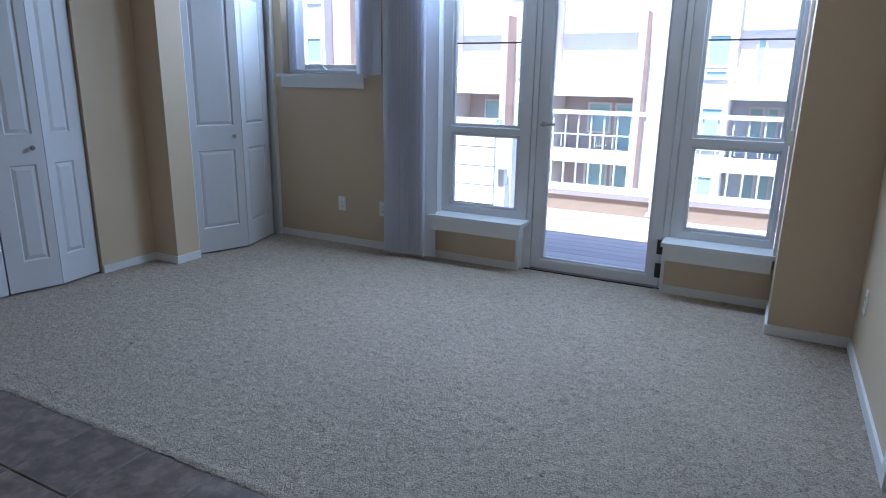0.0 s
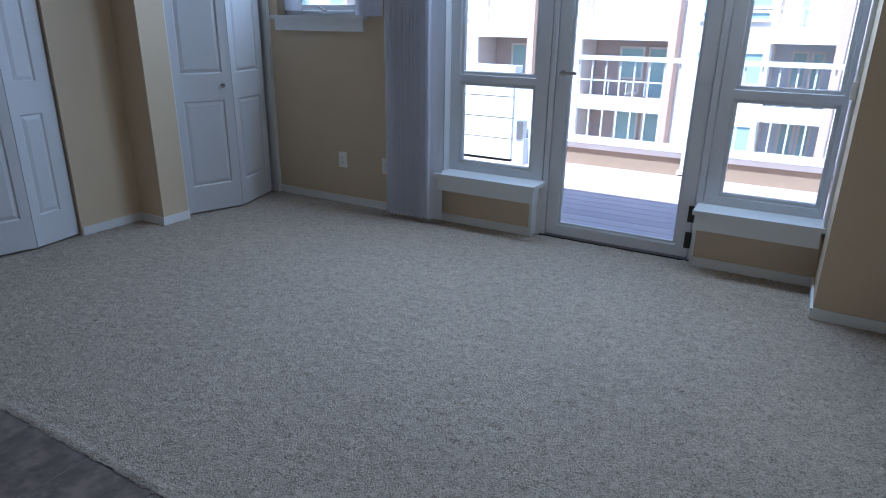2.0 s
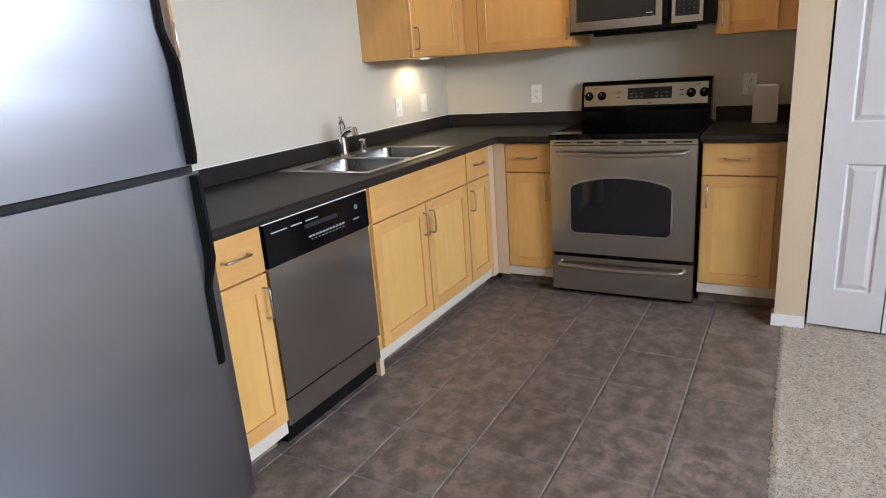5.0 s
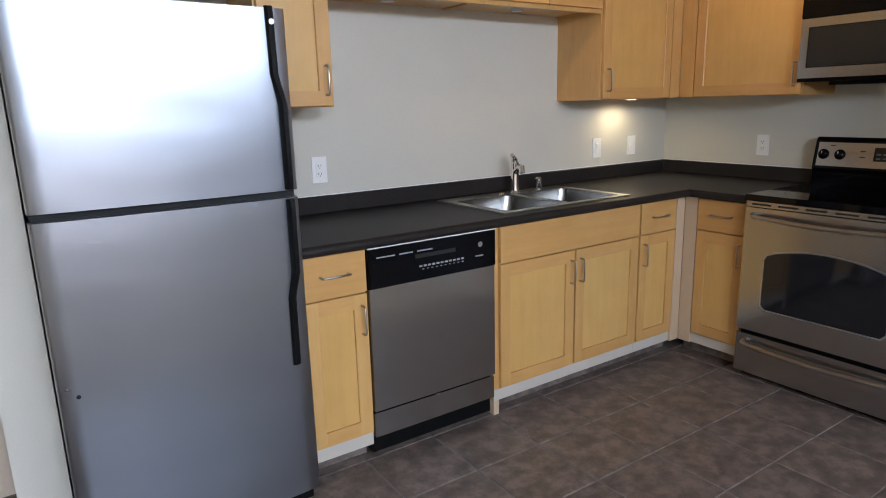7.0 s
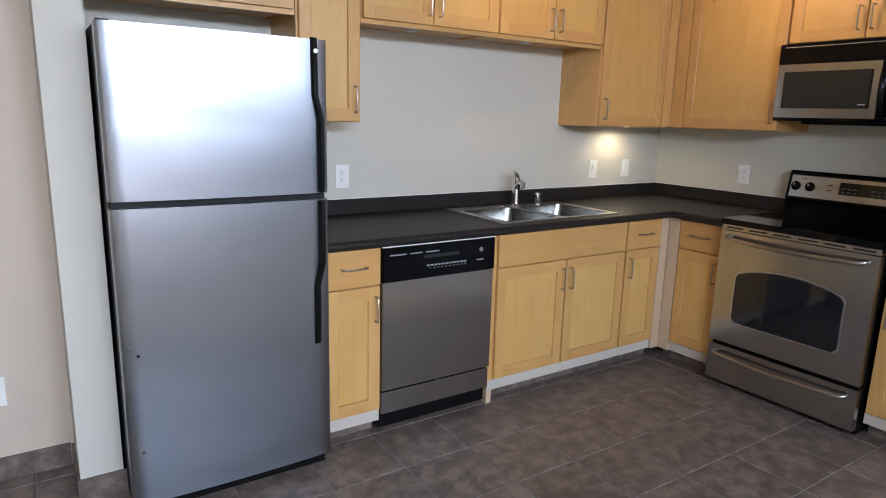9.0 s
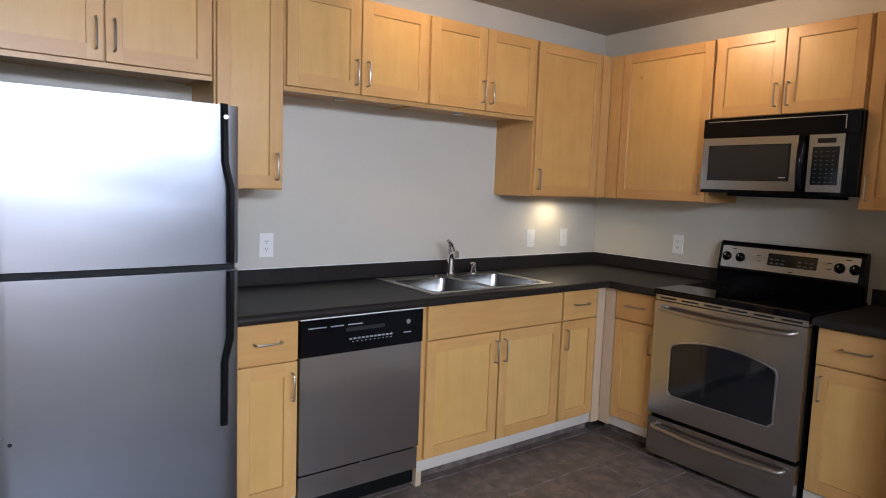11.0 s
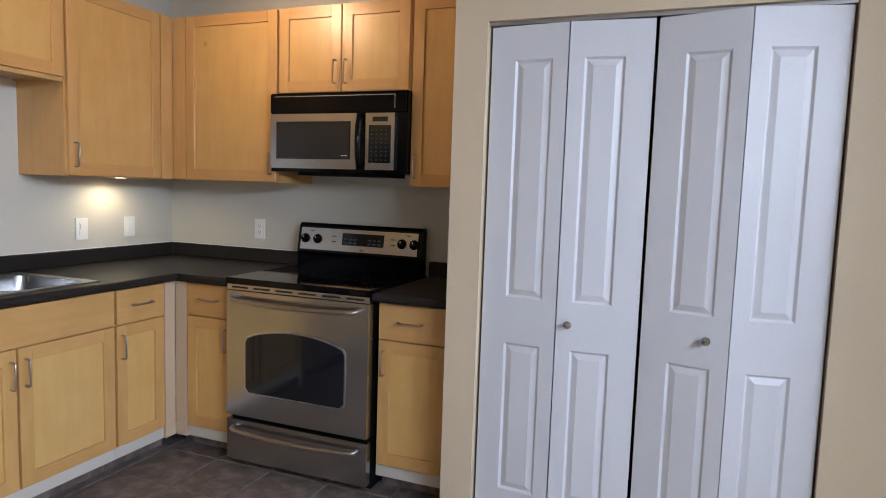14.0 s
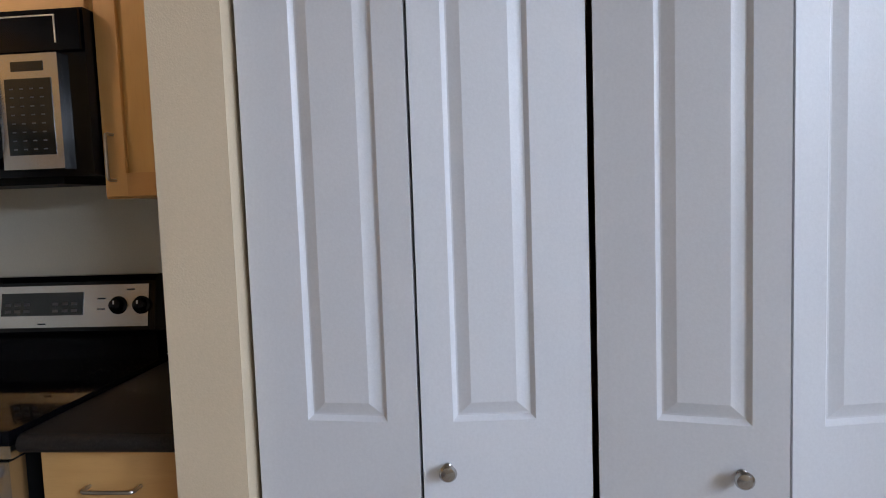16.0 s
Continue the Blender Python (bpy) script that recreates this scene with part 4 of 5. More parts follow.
def fridge_handle(z_far, z_mid, z_end, name):
    """A flat black handle hugging the door's edge, stepping outward to a grip."""
    bm = bmesh.new()
    sgn = 1 if z_end > z_far else -1
    zs = [z_far, z_far + sgn * 0.03, z_mid - sgn * 0.03, z_mid, z_mid + sgn * 0.035, z_mid + sgn * 0.06, z_end - sgn * 0.02, z_end]
    out = [0.018, 0.024, 0.026, 0.020, 0.012, 0.010, 0.010, 0.004]
    mid_x = [0.036, 0.036, 0.037, 0.042, 0.049, 0.054, 0.056, 0.056]
    rings = []
    for z, o, mx_ in zip(zs, out, mid_x):
        x0, x1 = fx0 + mx_ - 0.012, fx0 + mx_ + 0.012
        rings.append([bm.verts.new(p) for p in ((x0, 0.784, z), (x1, 0.784, z), (x1 + 0.001, 0.790 + o * 0.6, z), (x1 - 0.006, 0.794 + o, z), (x0 + 0.006, 0.794 + o, z), (x0 - 0.001, 0.790 + o * 0.6, z))])
    for a, b in zip(rings, rings[1:]):
        for k in range(6):
            bm.faces.new((a[k], a[(k + 1) % 6], b[(k + 1) % 6], b[k]))
    bm.faces.new(rings[0])
    bm.faces.new(rings[-1][::-1])
    return part(name, bm, BLACKM, fr, "long black handle", 0, True)


fridge_handle(1.128, 1.42, 1.678, "freezer_handle")
fridge_handle(1.096, 0.83, 0.535, "fridge_handle")
part("badge", disc(bmesh.new(), (fx0 + 0.054, 0.803, 1.632), (0, 1, 0), 0.008, 0.004), NICKEL, fr, "round metal badge")
part("lock_hole", disc(bmesh.new(), (-0.795, 0.786, 0.603), (0, 1, 0), 0.006, 0.007, 12), DARKSLOT, fr, "small dark round hole")
for dx, dz in ((-0.792, 0.248), (-0.945, 0.183), (-0.772, 0.632)):
    part("dent", disc(bmesh.new(), (dx, 0.786, dz), (0, 1, 0), 0.010, 0.006 + 0.004 * (dx < -0.78), 12, 0.004), STEELV, fr, "small shallow dent", 0, True)

# ---- range ----
rg = thing("range", (-3.95, 1.442, 0.0), "stainless electric range with black glass cooktop", "range")
y0, y1 = 1.058, 1.826
part("body", boxes((-4.20, -3.655, y0 + 0.004, y1 - 0.004, 0.02, 0.895)), BLACKM, rg, "black side panels")
part("cooktop", boxes((-4.235, -3.610, y0 - 0.002, y1 + 0.002, 0.897, 0.926)), COOKTOP, rg, "black ceramic glass cooktop", 0.006)
MARK = material("dim grey burner print", (0.016, 0.016, 0.016), 0.25)[0]
for cx, cy, r in ((-4.05, y0 + 0.2, 0.075), (-4.05, y1 - 0.2, 0.095), (-3.80, y0 + 0.2, 0.105), (-3.80, y1 - 0.2, 0.085)):
    bm = bmesh.new()
    rr = [[bm.verts.new((cx + q * math.cos(2 * math.pi * k / 32), cy + q * math.sin(2 * math.pi * k / 32), 0.9268)) for k in range(32)] for q in (r, r - 0.002)]
    for k in range(32):
        bm.faces.new((rr[0][k], rr[0][(k + 1) % 32], rr[1][(k + 1) % 32], rr[1][k]))
    part("burner_mark", bm, MARK, rg)
part("vent_strip", boxes((-3.66, -3.618, y0 + 0.003, y1 - 0.003, 0.868, 0.894)), STEEL, rg, "", 0.002)
bm = bmesh.new()
for i in range(6):
    c = y0 + 0.075 + 0.124 * i
    box(bm, -3.6195, -3.6165, c - 0.045, c + 0.045, 0.877, 0.885)
part("vent_slot", bm, DARKSLOT, rg)
# oven door with an arched window opening
bm = boxes((-3.655, -3.612, y0 + 0.003, y1 - 0.003, 0.258, 0.864))
od = part("oven_door", bm, STEEL, rg, "brushed steel oven door", 0.006)


def window_outline(x, m0, m1, z0, z1, arch, cut=0.02):
    pts = [(x, m0 + cut, z0), (x, m0, z0 + cut)]
    pts += [(x, m0, z1 - cut), (x, m0 + cut * 0.6, z1)]
    for k in range(1, 10):
        t = k / 10
        pts.append((x, m0 + (m1 - m0) * t, z1 + arch * (1 - (2 * t - 1) ** 2)))
    pts += [(x, m1 - cut * 0.6, z1), (x, m1, z1 - cut), (x, m1, z0 + cut), (x, m1 - cut, z0)]
    return pts


part("window_trim", prism(bmesh.new(), window_outline(-3.613, y0 + 0.111, y1 - 0.111, 0.375, 0.652, 0.045), (0.004, 0, 0)), TRIMS, od, "thin bright steel trim")
part("window_glass", prism(bmesh.new(), window_outline(-3.612, y0 + 0.118, y1 - 0.118, 0.382, 0.645, 0.045), (0.0055, 0, 0)), OVENGLASS, od, "dark glass window")


def bow(z, out):
    pts = [(-3.612, y0 + 0.045, z + 0.012), (-3.590, y0 + 0.050, z + 0.010)]
    for k in range(9):
        t = k / 8
        pts.append((-3.612 + out * (0.75 + 0.25 * math.sin(math.pi * t)), y0 + 0.065 + (y1 - y0 - 0.13) * t, z + 0.006 - 0.010 * math.sin(math.pi * t)))
    pts += [(-3.590, y1 - 0.050, z + 0.010), (-3.612, y1 - 0.045, z + 0.012)]
    return tube(bmesh.new(), pts, 0.0105, 10)


part("handle", bow(0.822, 0.050), NICKEL, od, "long curved steel handle", 0, True)
dr = part("drawer", boxes((-3.655, -3.617, y0 + 0.003, y1 - 0.003, 0.035, 0.235)), STEEL, rg, "brushed steel storage drawer", 0.006)
part("handle", bow(0.188, 0.042), NICKEL, dr, "long curved steel handle", 0, True)
part("kick", boxes((-4.1, -3.68, y0 + 0.01, y1 - 0.01, 0.0, 0.03)), BLACKM, rg)
# backguard
prof = [(-4.262, 0.926), (-4.262, 1.150), (-4.250, 1.166), (-4.222, 1.166), (-4.206, 1.150), (-4.180, 1.010), (-4.190, 0.990), (-4.190, 0.926)]
part("backguard", prism(bmesh.new(), [(x, y0 + 0.012, z) for x, z in prof], (0, y1 - y0 - 0.024, 0)), BLACKP, rg, "black raised backguard", 0.004)
tilt = Vector((-4.206 + 4.180, 0, 1.150 - 1.010)).normalized()
nrm = Vector((tilt.z, 0, -tilt.x))


def on_guard(y, s, lift=0.0):
    """A point on the sloping face of the backguard, s metres up from its foot."""
    return Vector((-4.180, y, 1.010)) + tilt * s + nrm * lift


def guard_plate(ya, yb, s0, s1, mat, name, parent, lift, thick=0.003, label="", bev=0.0):
    bm = prism(bmesh.new(), [on_guard(ya, s0, lift), on_guard(yb, s0, lift), on_guard(yb, s1, lift), on_guard(ya, s1, lift)], nrm * thick)
    return part(name, bm, mat, parent, label, bev)


fp = guard_plate(y0 + 0.030, y1 - 0.030, 0.012, 0.132, STEEL, "face_plate", rg, -0.001, 0.005, "brushed steel control face", 0.002)
guard_plate(1.350, 1.600, 0.046, 0.112, DISPLAY, "display", fp, 0.003, 0.003, "dark clock display")
bm = bmesh.new()
for i in range(8):
    for s in (0.055, 0.075):
        if 3 <= i <= 4:
            continue
        ya = 1.362 + 0.029 * i
        prism(bm, [on_guard(ya, s, 0.005), on_guard(ya + 0.018, s, 0.005), on_guard(ya + 0.018, s + 0.008, 0.005), on_guard(ya, s + 0.008, 0.005)], nrm * 0.0018)
tagged(part("display_print", bm, DIMP, fp), kind="stuff")
for yy in (1.118, 1.196, 1.706, 1.776):
    at = on_guard(yy, 0.072, 0.003)
    k = part("knob", tube(bmesh.new(), [at, at + nrm * 0.004, at + nrm * 0.006, at + nrm * 0.022, at + nrm * 0.025], [0.026, 0.026, 0.020, 0.017, 0.012], 18), BLACKP, fp, "round black control knob", 0, True)
    part("pointer", prism(bmesh.new(), [at + nrm * 0.0245 + tilt * 0.002 + Vector((0, -0.002, 0)), at + nrm * 0.0245 + tilt * 0.002 + Vector((0, 0.002, 0)), at + nrm * 0.0245 + tilt * 0.012 + Vector((0, 0.002, 0)), at + nrm * 0.0245 + tilt * 0.012 + Vector((0, -0.002, 0))], nrm * 0.0015), GREYP, k)
bm = bmesh.new()
for yy, s in ((1.30, 0.09), (1.30, 0.06), (1.655, 0.09), (1.655, 0.06), (1.742, 0.115), (1.157, 0.115), (1.475, 0.02)):
    prism(bm, [on_guard(yy - 0.012, s, 0.003), on_guard(yy + 0.012, s, 0.003), on_guard(yy + 0.012, s + 0.004, 0.003), on_guard(yy - 0.012, s + 0.004, 0.003)], nrm * 0.0015)
tagged(part("print", bm, BLACKM, fp, "small illegible dark print"), kind="stuff")

# ---- microwave ----
mw = thing("microwave", (-4.1, 1.465, 1.43), "black and stainless over-the-range microwave", "microwave")
m0, m1, mx = 1.088, 1.846, -3.915
part("body", boxes((-4.28, mx, m0, m1, 1.438, 1.826)), BLACKP, mw, "glossy black case", 0.006)
part("vent_grille", boxes((mx, mx + 0.014, m0 + 0.004, m1 - 0.004, 1.728, 1.820)), BLACKP, mw, "glossy black vent strip", 0.008)
# highlights on the vent's top and right edges, built as thin metal strips
part("vent_highlight", boxes((mx + 0.0135, mx + 0.0165, m0 + 0.030, m1 - 0.060, 1.806, 1.809), (mx + 0.0135, mx + 0.0165, m1 - 0.063, m1 - 0.060, 1.745, 1.8055)), ALU, mw, "highlight on the vent edges, built as thin bright strips")
md = part("door", boxes((mx, mx + 0.022, m0 + 0.010, m0 + 0.500, 1.455, 1.722)), STEEL, mw, "brushed steel door", 0.008)
part("window_glass", boxes((mx + 0.0215, mx + 0.0245, m0 + 0.052, m0 + 0.462, 1.508, 1.678)), MWGLASS, md, "dark glass window", 0.002)
part("window_trim", boxes(
    (mx + 0.021, mx + 0.0235, m0 + 0.046, m0 + 0.0515, 1.502, 1.684), (mx + 0.021, mx + 0.0235, m0 + 0.4625, m0 + 0.468, 1.502, 1.684),
    (mx + 0.021, mx + 0.0235, m0 + 0.0515, m0 + 0.4625, 1.502, 1.5075), (mx + 0.021, mx + 0.0235, m0 + 0.0515, m0 + 0.4625, 1.6785, 1.684)), BLACKM, md)
part("door_badge", boxes((mx + 0.0243, mx + 0.0255, m0 + 0.420, m0 + 0.452, 1.518, 1.522)), GREYP, md)
hy = m0 + 0.520
part("handle", tube(bmesh.new(), [(mx + 0.004, hy, 1.47), (mx + 0.034, hy, 1.485), (mx + 0.044, hy, 1.52), (mx + 0.048, hy, 1.59), (mx + 0.044, hy, 1.66), (mx + 0.034, hy, 1.695), (mx + 0.004, hy, 1.71)], [0.012, 0.013, 0.013, 0.013, 0.013, 0.013, 0.012], 10), BLACKP, md, "curved black handle", 0, True)
cp = part("control_panel", boxes((mx, mx + 0.020, m0 + 0.548, m0 + 0.700, 1.455, 1.722)), STEEL, mw, "brushed steel keypad surround", 0.006)
part("keypad", boxes((mx + 0.0195, mx + 0.0215, m0 + 0.566, m0 + 0.682, 1.488, 1.665)), DISPLAY, cp, "black keypad")
part("clock", boxes((mx + 0.0195, mx + 0.0215, m0 + 0.585, m0 + 0.664, 1.682, 1.704)), DISPLAY, cp)
bm = bmesh.new()
for i in range(4):
    for j in range(8):
        box(bm, mx + 0.0213, mx + 0.0222, m0 + 0.578 + 0.025 * i, m0 + 0.587 + 0.025 * i, 1.500 + 0.020 * j, 1.503 + 0.020 * j)
part("keys", bm, DIMP, cp, "rows of small grey keys")
part("vent_hood", boxes((-4.16, mx - 0.06, m0 + 0.12, m1 - 0.12, 1.422, 1.4385)), BLACKM, mw, "dark underside filter", 0.004)


# ---- outlets and switches ----
def outlet(run, u, z, label, kind="duplex", v=0.0, wide=0.07, mat=None):
    o = thing("wall_outlet" if kind == "duplex" else "light_switch", run.p(u, v, z), label, "electrical outlet" if kind == "duplex" else "switch", "wall plates")
    bm = bmesh.new()
    run.box(bm, u - wide / 2, u + wide / 2, v, v + 0.006, z - 0.0575, z + 0.0575)
    part("cover_plate", bm, mat or PLATE, o, "", 0.003)
    bm = bmesh.new()
    run.box(bm, u - 0.0165, u + 0.0165, v + 0.0055, v + 0.0085, z - 0.034, z + 0.034)
    part("insert", bm, PLATE, o, "", 0.001)
    if kind == "duplex":
        bm = bmesh.new()
        for s in (-1, 1):
            for q in (-0.0065, 0.0065):
                run.box(bm, u + q - 0.0012, u + q + 0.0012, v + 0.0084, v + 0.0092, z + s * 0.018 - 0.003, z + s * 0.018 + 0.006)
            run.box(bm, u - 0.002, u + 0.002, v + 0.0084, v + 0.0092, z + s * 0.018 - 0.011, z + s * 0.018 - 0.007)
        part("slots", bm, DARKSLOT, o)
    else:
        bm = bmesh.new()
        run.box(bm, u - 0.012, u + 0.012, v + 0.0084, v + 0.013, z - 0.004, z + 0.026)
        part("rocker", bm, PLATE, o, "", 0.002)
    return o


outlet(S, -1.862, 1.108, "white duplex outlet above the worktop beside the refrigerator")
outlet(S, -3.640, 1.102, "white rocker switch plate under the lit cabinet", "switch")
outlet(S, -3.950, 1.102, "white rocker switch plate near the kitchen corner", "switch")
outlet(R, 0.745, 1.108, "white duplex outlet beside the range")
outlet(R, 2.000, 1.110, "cream duplex outlet behind the brochure holder")
WR = Run("x", WIN_Y)
WR.p = lambda u, v, z: Vector((u, WIN_Y - v, z))
outlet(WR, -2.632, 0.336, "white duplex outlet low under the casement window")
outlet(WR, -2.235, 0.330, "white cable plate low beside the vertical blind")
HR = Run("x", HALL_Y)
outlet(HR, -0.362, 0.362, "white duplex outlet low on the hall wall")
RR = Run("y", RIGHT_X)
RR.p = lambda u, v, z: Vector((RIGHT_X - v, u, z))
outlet(RR, 4.374, 0.336, "white duplex outlet low on the side wall")

# ---- brochure holder on the worktop ----
bh = thing("brochure_holder", (-4.12, 2.09, CT1), "light grey brochure box standing on the short worktop", "brochure holder")
part("box", boxes((-4.16, -4.10, 2.030, 2.150, CT1, 1.105)), HOLD, bh, "", 0.003)
part("sheet", boxes((-4.152, -4.108, 2.045, 2.135, 1.10, 1.112)), PLATE, bh, "pale folded papers")

# ---- lamps ----
def puck(x, y, z, lit, label):
    p = thing("puck_light", (x, y, z), label, "under-cabinet light", "under-cabinet puck lights")
    part("ring", disc(bmesh.new(), (x, y, z), (0, 0, -1), 0.036, 0.002 if lit else 0.014, 24, 0.031), ALU, p, "metal trim ring", 0, True)
    part("lens", disc(bmesh.new(), (x, y, z - (0.001 if lit else 0.013)), (0, 0, -1), 0.024, 0.002, 20), PUCK if lit else FROST, p, "warm lit lens" if lit else "unlit lens")
    if lit:
        l = new("puck_lamp", bpy.data.lights.new("puck_lamp", "SPOT"))
        l.data.energy, l.data.color, l.data.shadow_soft_size, l.data.spot_size, l.data.spot_blend = 0.68, (1.0, 0.86, 0.50), 0.03, radians(172), 0.6
        l.location = (x, y, z - 0.008)
    return p


puck(-3.77, 0.22, UZ0, True, "lit warm puck light under the corner cabinet")
puck(-2.16, 0.24, SZ0 + 0.008, False, "unlit puck light under the short wall cabinet")
puck(-2.88, 0.24, SZ0 + 0.008, False, "unlit puck light under the short wall cabinet")

tr = thing("track_light", (-3.0, 0.95, CEIL_Z - 0.03), "ceiling track light with small adjustable spot heads", "track light")
part("track", boxes((-3.12, -2.05, 0.93, 0.955, CEIL_Z - 0.025, CEIL_Z)), PLATE, tr, "white track rail", 0.003)


def spot_head(x, y, aim, energy):
    a = Vector((x, y, CEIL_Z - 0.025))
    c = a + Vector((0, 0, -0.030))
    d = (Vector(aim) - c).normalized()
    h = part("spot_head", tube(bmesh.new(), [c - d * 0.035, c - d * 0.03, c + d * 0.01, c + d * 0.045], [0.018, 0.032, 0.042, 0.048], 18), PLATE, tr, "white spot head", 0, True)
    part("stem", tube(bmesh.new(), [a, c], 0.007), PLATE, h)
    part("lamp_face", disc(bmesh.new(), c + d * 0.0455, d, 0.041, 0.0015, 18), BULB, h, "warm lit lamp face")
    l = new("spot_lamp", bpy.data.lights.new("spot_lamp", "SPOT"))
    l.data.energy, l.data.color, l.data.shadow_soft_size, l.data.spot_size, l.data.spot_blend = energy, (1.0, 0.72, 0.40), 0.05, radians(120), 1.0
    l.matrix_world = look(c + d * 0.055, aim)


spot_head(-3.07, 0.935, (-4.2, 1.45, 2.15), 4.2)
spot_head(-2.12, 0.942, (-2.9, 0.2, 2.1), 2.5)

# ---- outside: deck, parapet, railing ----
DK = -0.05
DX0, DX1 = -6.5, 5.0
structure("ground", boxes((-120, 120, 5.0, 160, -10.2, -10.0)), ASPHALT)
structure("exterior_wall", boxes((-6.5, -4.4, 5.31, 5.35, DK, 2.95), (-4.4, 5.0, 5.312, 5.35, TOP + 0.02, 2.95), (-4.4, WA[0] - 0.02, 5.312, 5.35, DK, TOP + 0.02),
                                 (WA[1] + 0.02, OPEN_L - 0.02, 5.312, 5.35, DK, TOP + 0.02), (OPEN_R + 0.02, 5.0, 5.312, 5.35, DK, TOP + 0.02)), SIDING)
structure("roof", boxes((-6.5, 5.0, -4.0, 5.35, 2.70, 2.95)), SIDING)
structure("balcony_slab", boxes((DX0, DX1, 5.312, 8.15, -0.45, -0.09)), STUCCOW)
deck = thing("deck", (0, 6.5, -0.09), "red-brown composite board balcony deck", kind="structure")
bw = 0.136
for i in range(int((7.86 - 5.36) / 0.142)):
    y = 5.36 + 0.142 * i
    part("plank", boxes((DX0, DX1, y, y + bw, -0.085, DK)), DECK, deck)
structure("parapet", boxes((-2.25, DX1, 7.93, 8.13, -0.09, 0.095)), CURB)
# top of the tan parapet: its sunlit brightness is put into pale stucco
structure("parapet_lit_top", boxes((-2.25, DX1, 7.905, 8.20, 0.097, 0.15)), STUCCOW, "parapet top, sunlit brightness put into its pale colour", 0.012)


def railing(name, x0, x1, y, posts, label):
    r = thing(name, ((x0 + x1) / 2, y, DK), label, "railing")
    part("top_rail", boxes((x0, x1, y - 0.03, y + 0.03, 1.00, 1.045)), RAILW, r, "", 0.006)
    part("bottom_rail", boxes((x0, x1, y - 0.018, y + 0.018, 0.19, 0.235)), RAILW, r, "", 0.004)
    for x in posts:
        part("post", boxes((x - 0.03, x + 0.03, y - 0.03, y + 0.03, DK, 1.0)), RAILW, r, "", 0.004)
        part("post_foot", boxes((x - 0.055, x + 0.055, y - 0.05, y + 0.05, DK, DK + 0.03)), RAILW, r)
    k = int((x1 - x0) / 0.14)
    for i in range(1, k):
        x = x0 + (x1 - x0) * i / k
        if min(abs(x - q) for q in posts) < 0.05:
            continue
        part("baluster", boxes((x - 0.008, x + 0.008, y - 0.008, y + 0.008, 0.19, 1.0)), RAILW, r)
    return r


railing("balcony_railing", -2.05, 4.9, 7.88, (-2.02, -0.62, 0.95, 2.5), "white painted metal balcony railing with thin balusters")
sp = thing("screen_wall", (-4.3, 7.55, DK), "low cream-clad parapet wall with horizontal boards beside the railing", "parapet wall")
for i in range(4):
    z = DK + 0.03 + 0.215 * i
    part("cladding_board", boxes((-6.5, -2.30, 7.46, 7.60, z, z + 0.206)), SIDING, sp)
part("core", boxes((-6.5, -2.31, 7.48, 7.58, DK, 0.86)), BLACKM, sp)
part("cap", boxes((-6.5, -2.28, 7.44, 7.62, 0.86, 0.93)), SIDING, sp, "", 0.005)
# turned end of the cream wall: its shade is put in as blue-grey
part("shaded_end_panel", boxes((-2.30, -2.10, 7.50, 7.90, DK, 0.78)), STUCCOG, sp)
lamp = thing("deck_lamp", (-2.16, 7.42, 0.34), "small grey fitting at the end of the parapet wall", "fitting")
part("bracket", boxes((-2.20, -2.13, 7.36, 7.46, 0.22, 0.40)), ALU, lamp, "", 0.01)
part("foot", boxes((-2.21, -2.12, 7.37, 7.50, DK, 0.22)), STUCCOG, lamp)

# ---- the apartment building across the street ----
FY = 29.0
apt = thing("apartment_building", (-6, FY, -10), "sunlit stucco apartment building with recessed balconies across the street", "apartment building")
ROOF = 5.4
LEV = [-7.2, -4.45, -1.7, 1.1]          # balcony floors
BAYS = [(-18.6, -15.4), (-13.6, -10.8), (-8.6, -4.9), (-1.3, 0.75), (4.6, 8.0), (11.0, 14.2)]
DEP = 1.9
walls = []
xs = [-19.5] + [v for b in BAYS for v in b] + [18.0]
for i in range(0, len(xs), 2):
    walls.append((xs[i], xs[i + 1], FY, FY + 10, -10, ROOF))
for a, b in BAYS:
    walls.append((a, b, FY + DEP + 0.3, FY + 10, -10, ROOF))
part("wall", boxes(*walls), STUCCOW, apt)
part("roof_edge", boxes((-19.7, 18.2, FY - 0.25, FY, ROOF - 0.02, ROOF + 0.16)), STUCCOP, apt, "salmon roof coping")


def far_window(x0, x1, z0, z1, y, label=""):
    w = part("window", frame_bm(x0, x1, z0, z1, y - 0.08, y, 0.09), STUCCOW, apt, label)
    part("pane", boxes((x0 + 0.09, x1 - 0.09, y - 0.03, y - 0.01, z0 + 0.09, z1 - 0.09)), FARGLASS, w)
    if x1 - x0 > 1.3:
        part("mullion", boxes(((x0 + x1) / 2 - 0.05, (x0 + x1) / 2 + 0.05, y - 0.085, y - 0.03, z0 + 0.09, z1 - 0.09)), STUCCOW, w)
    return w


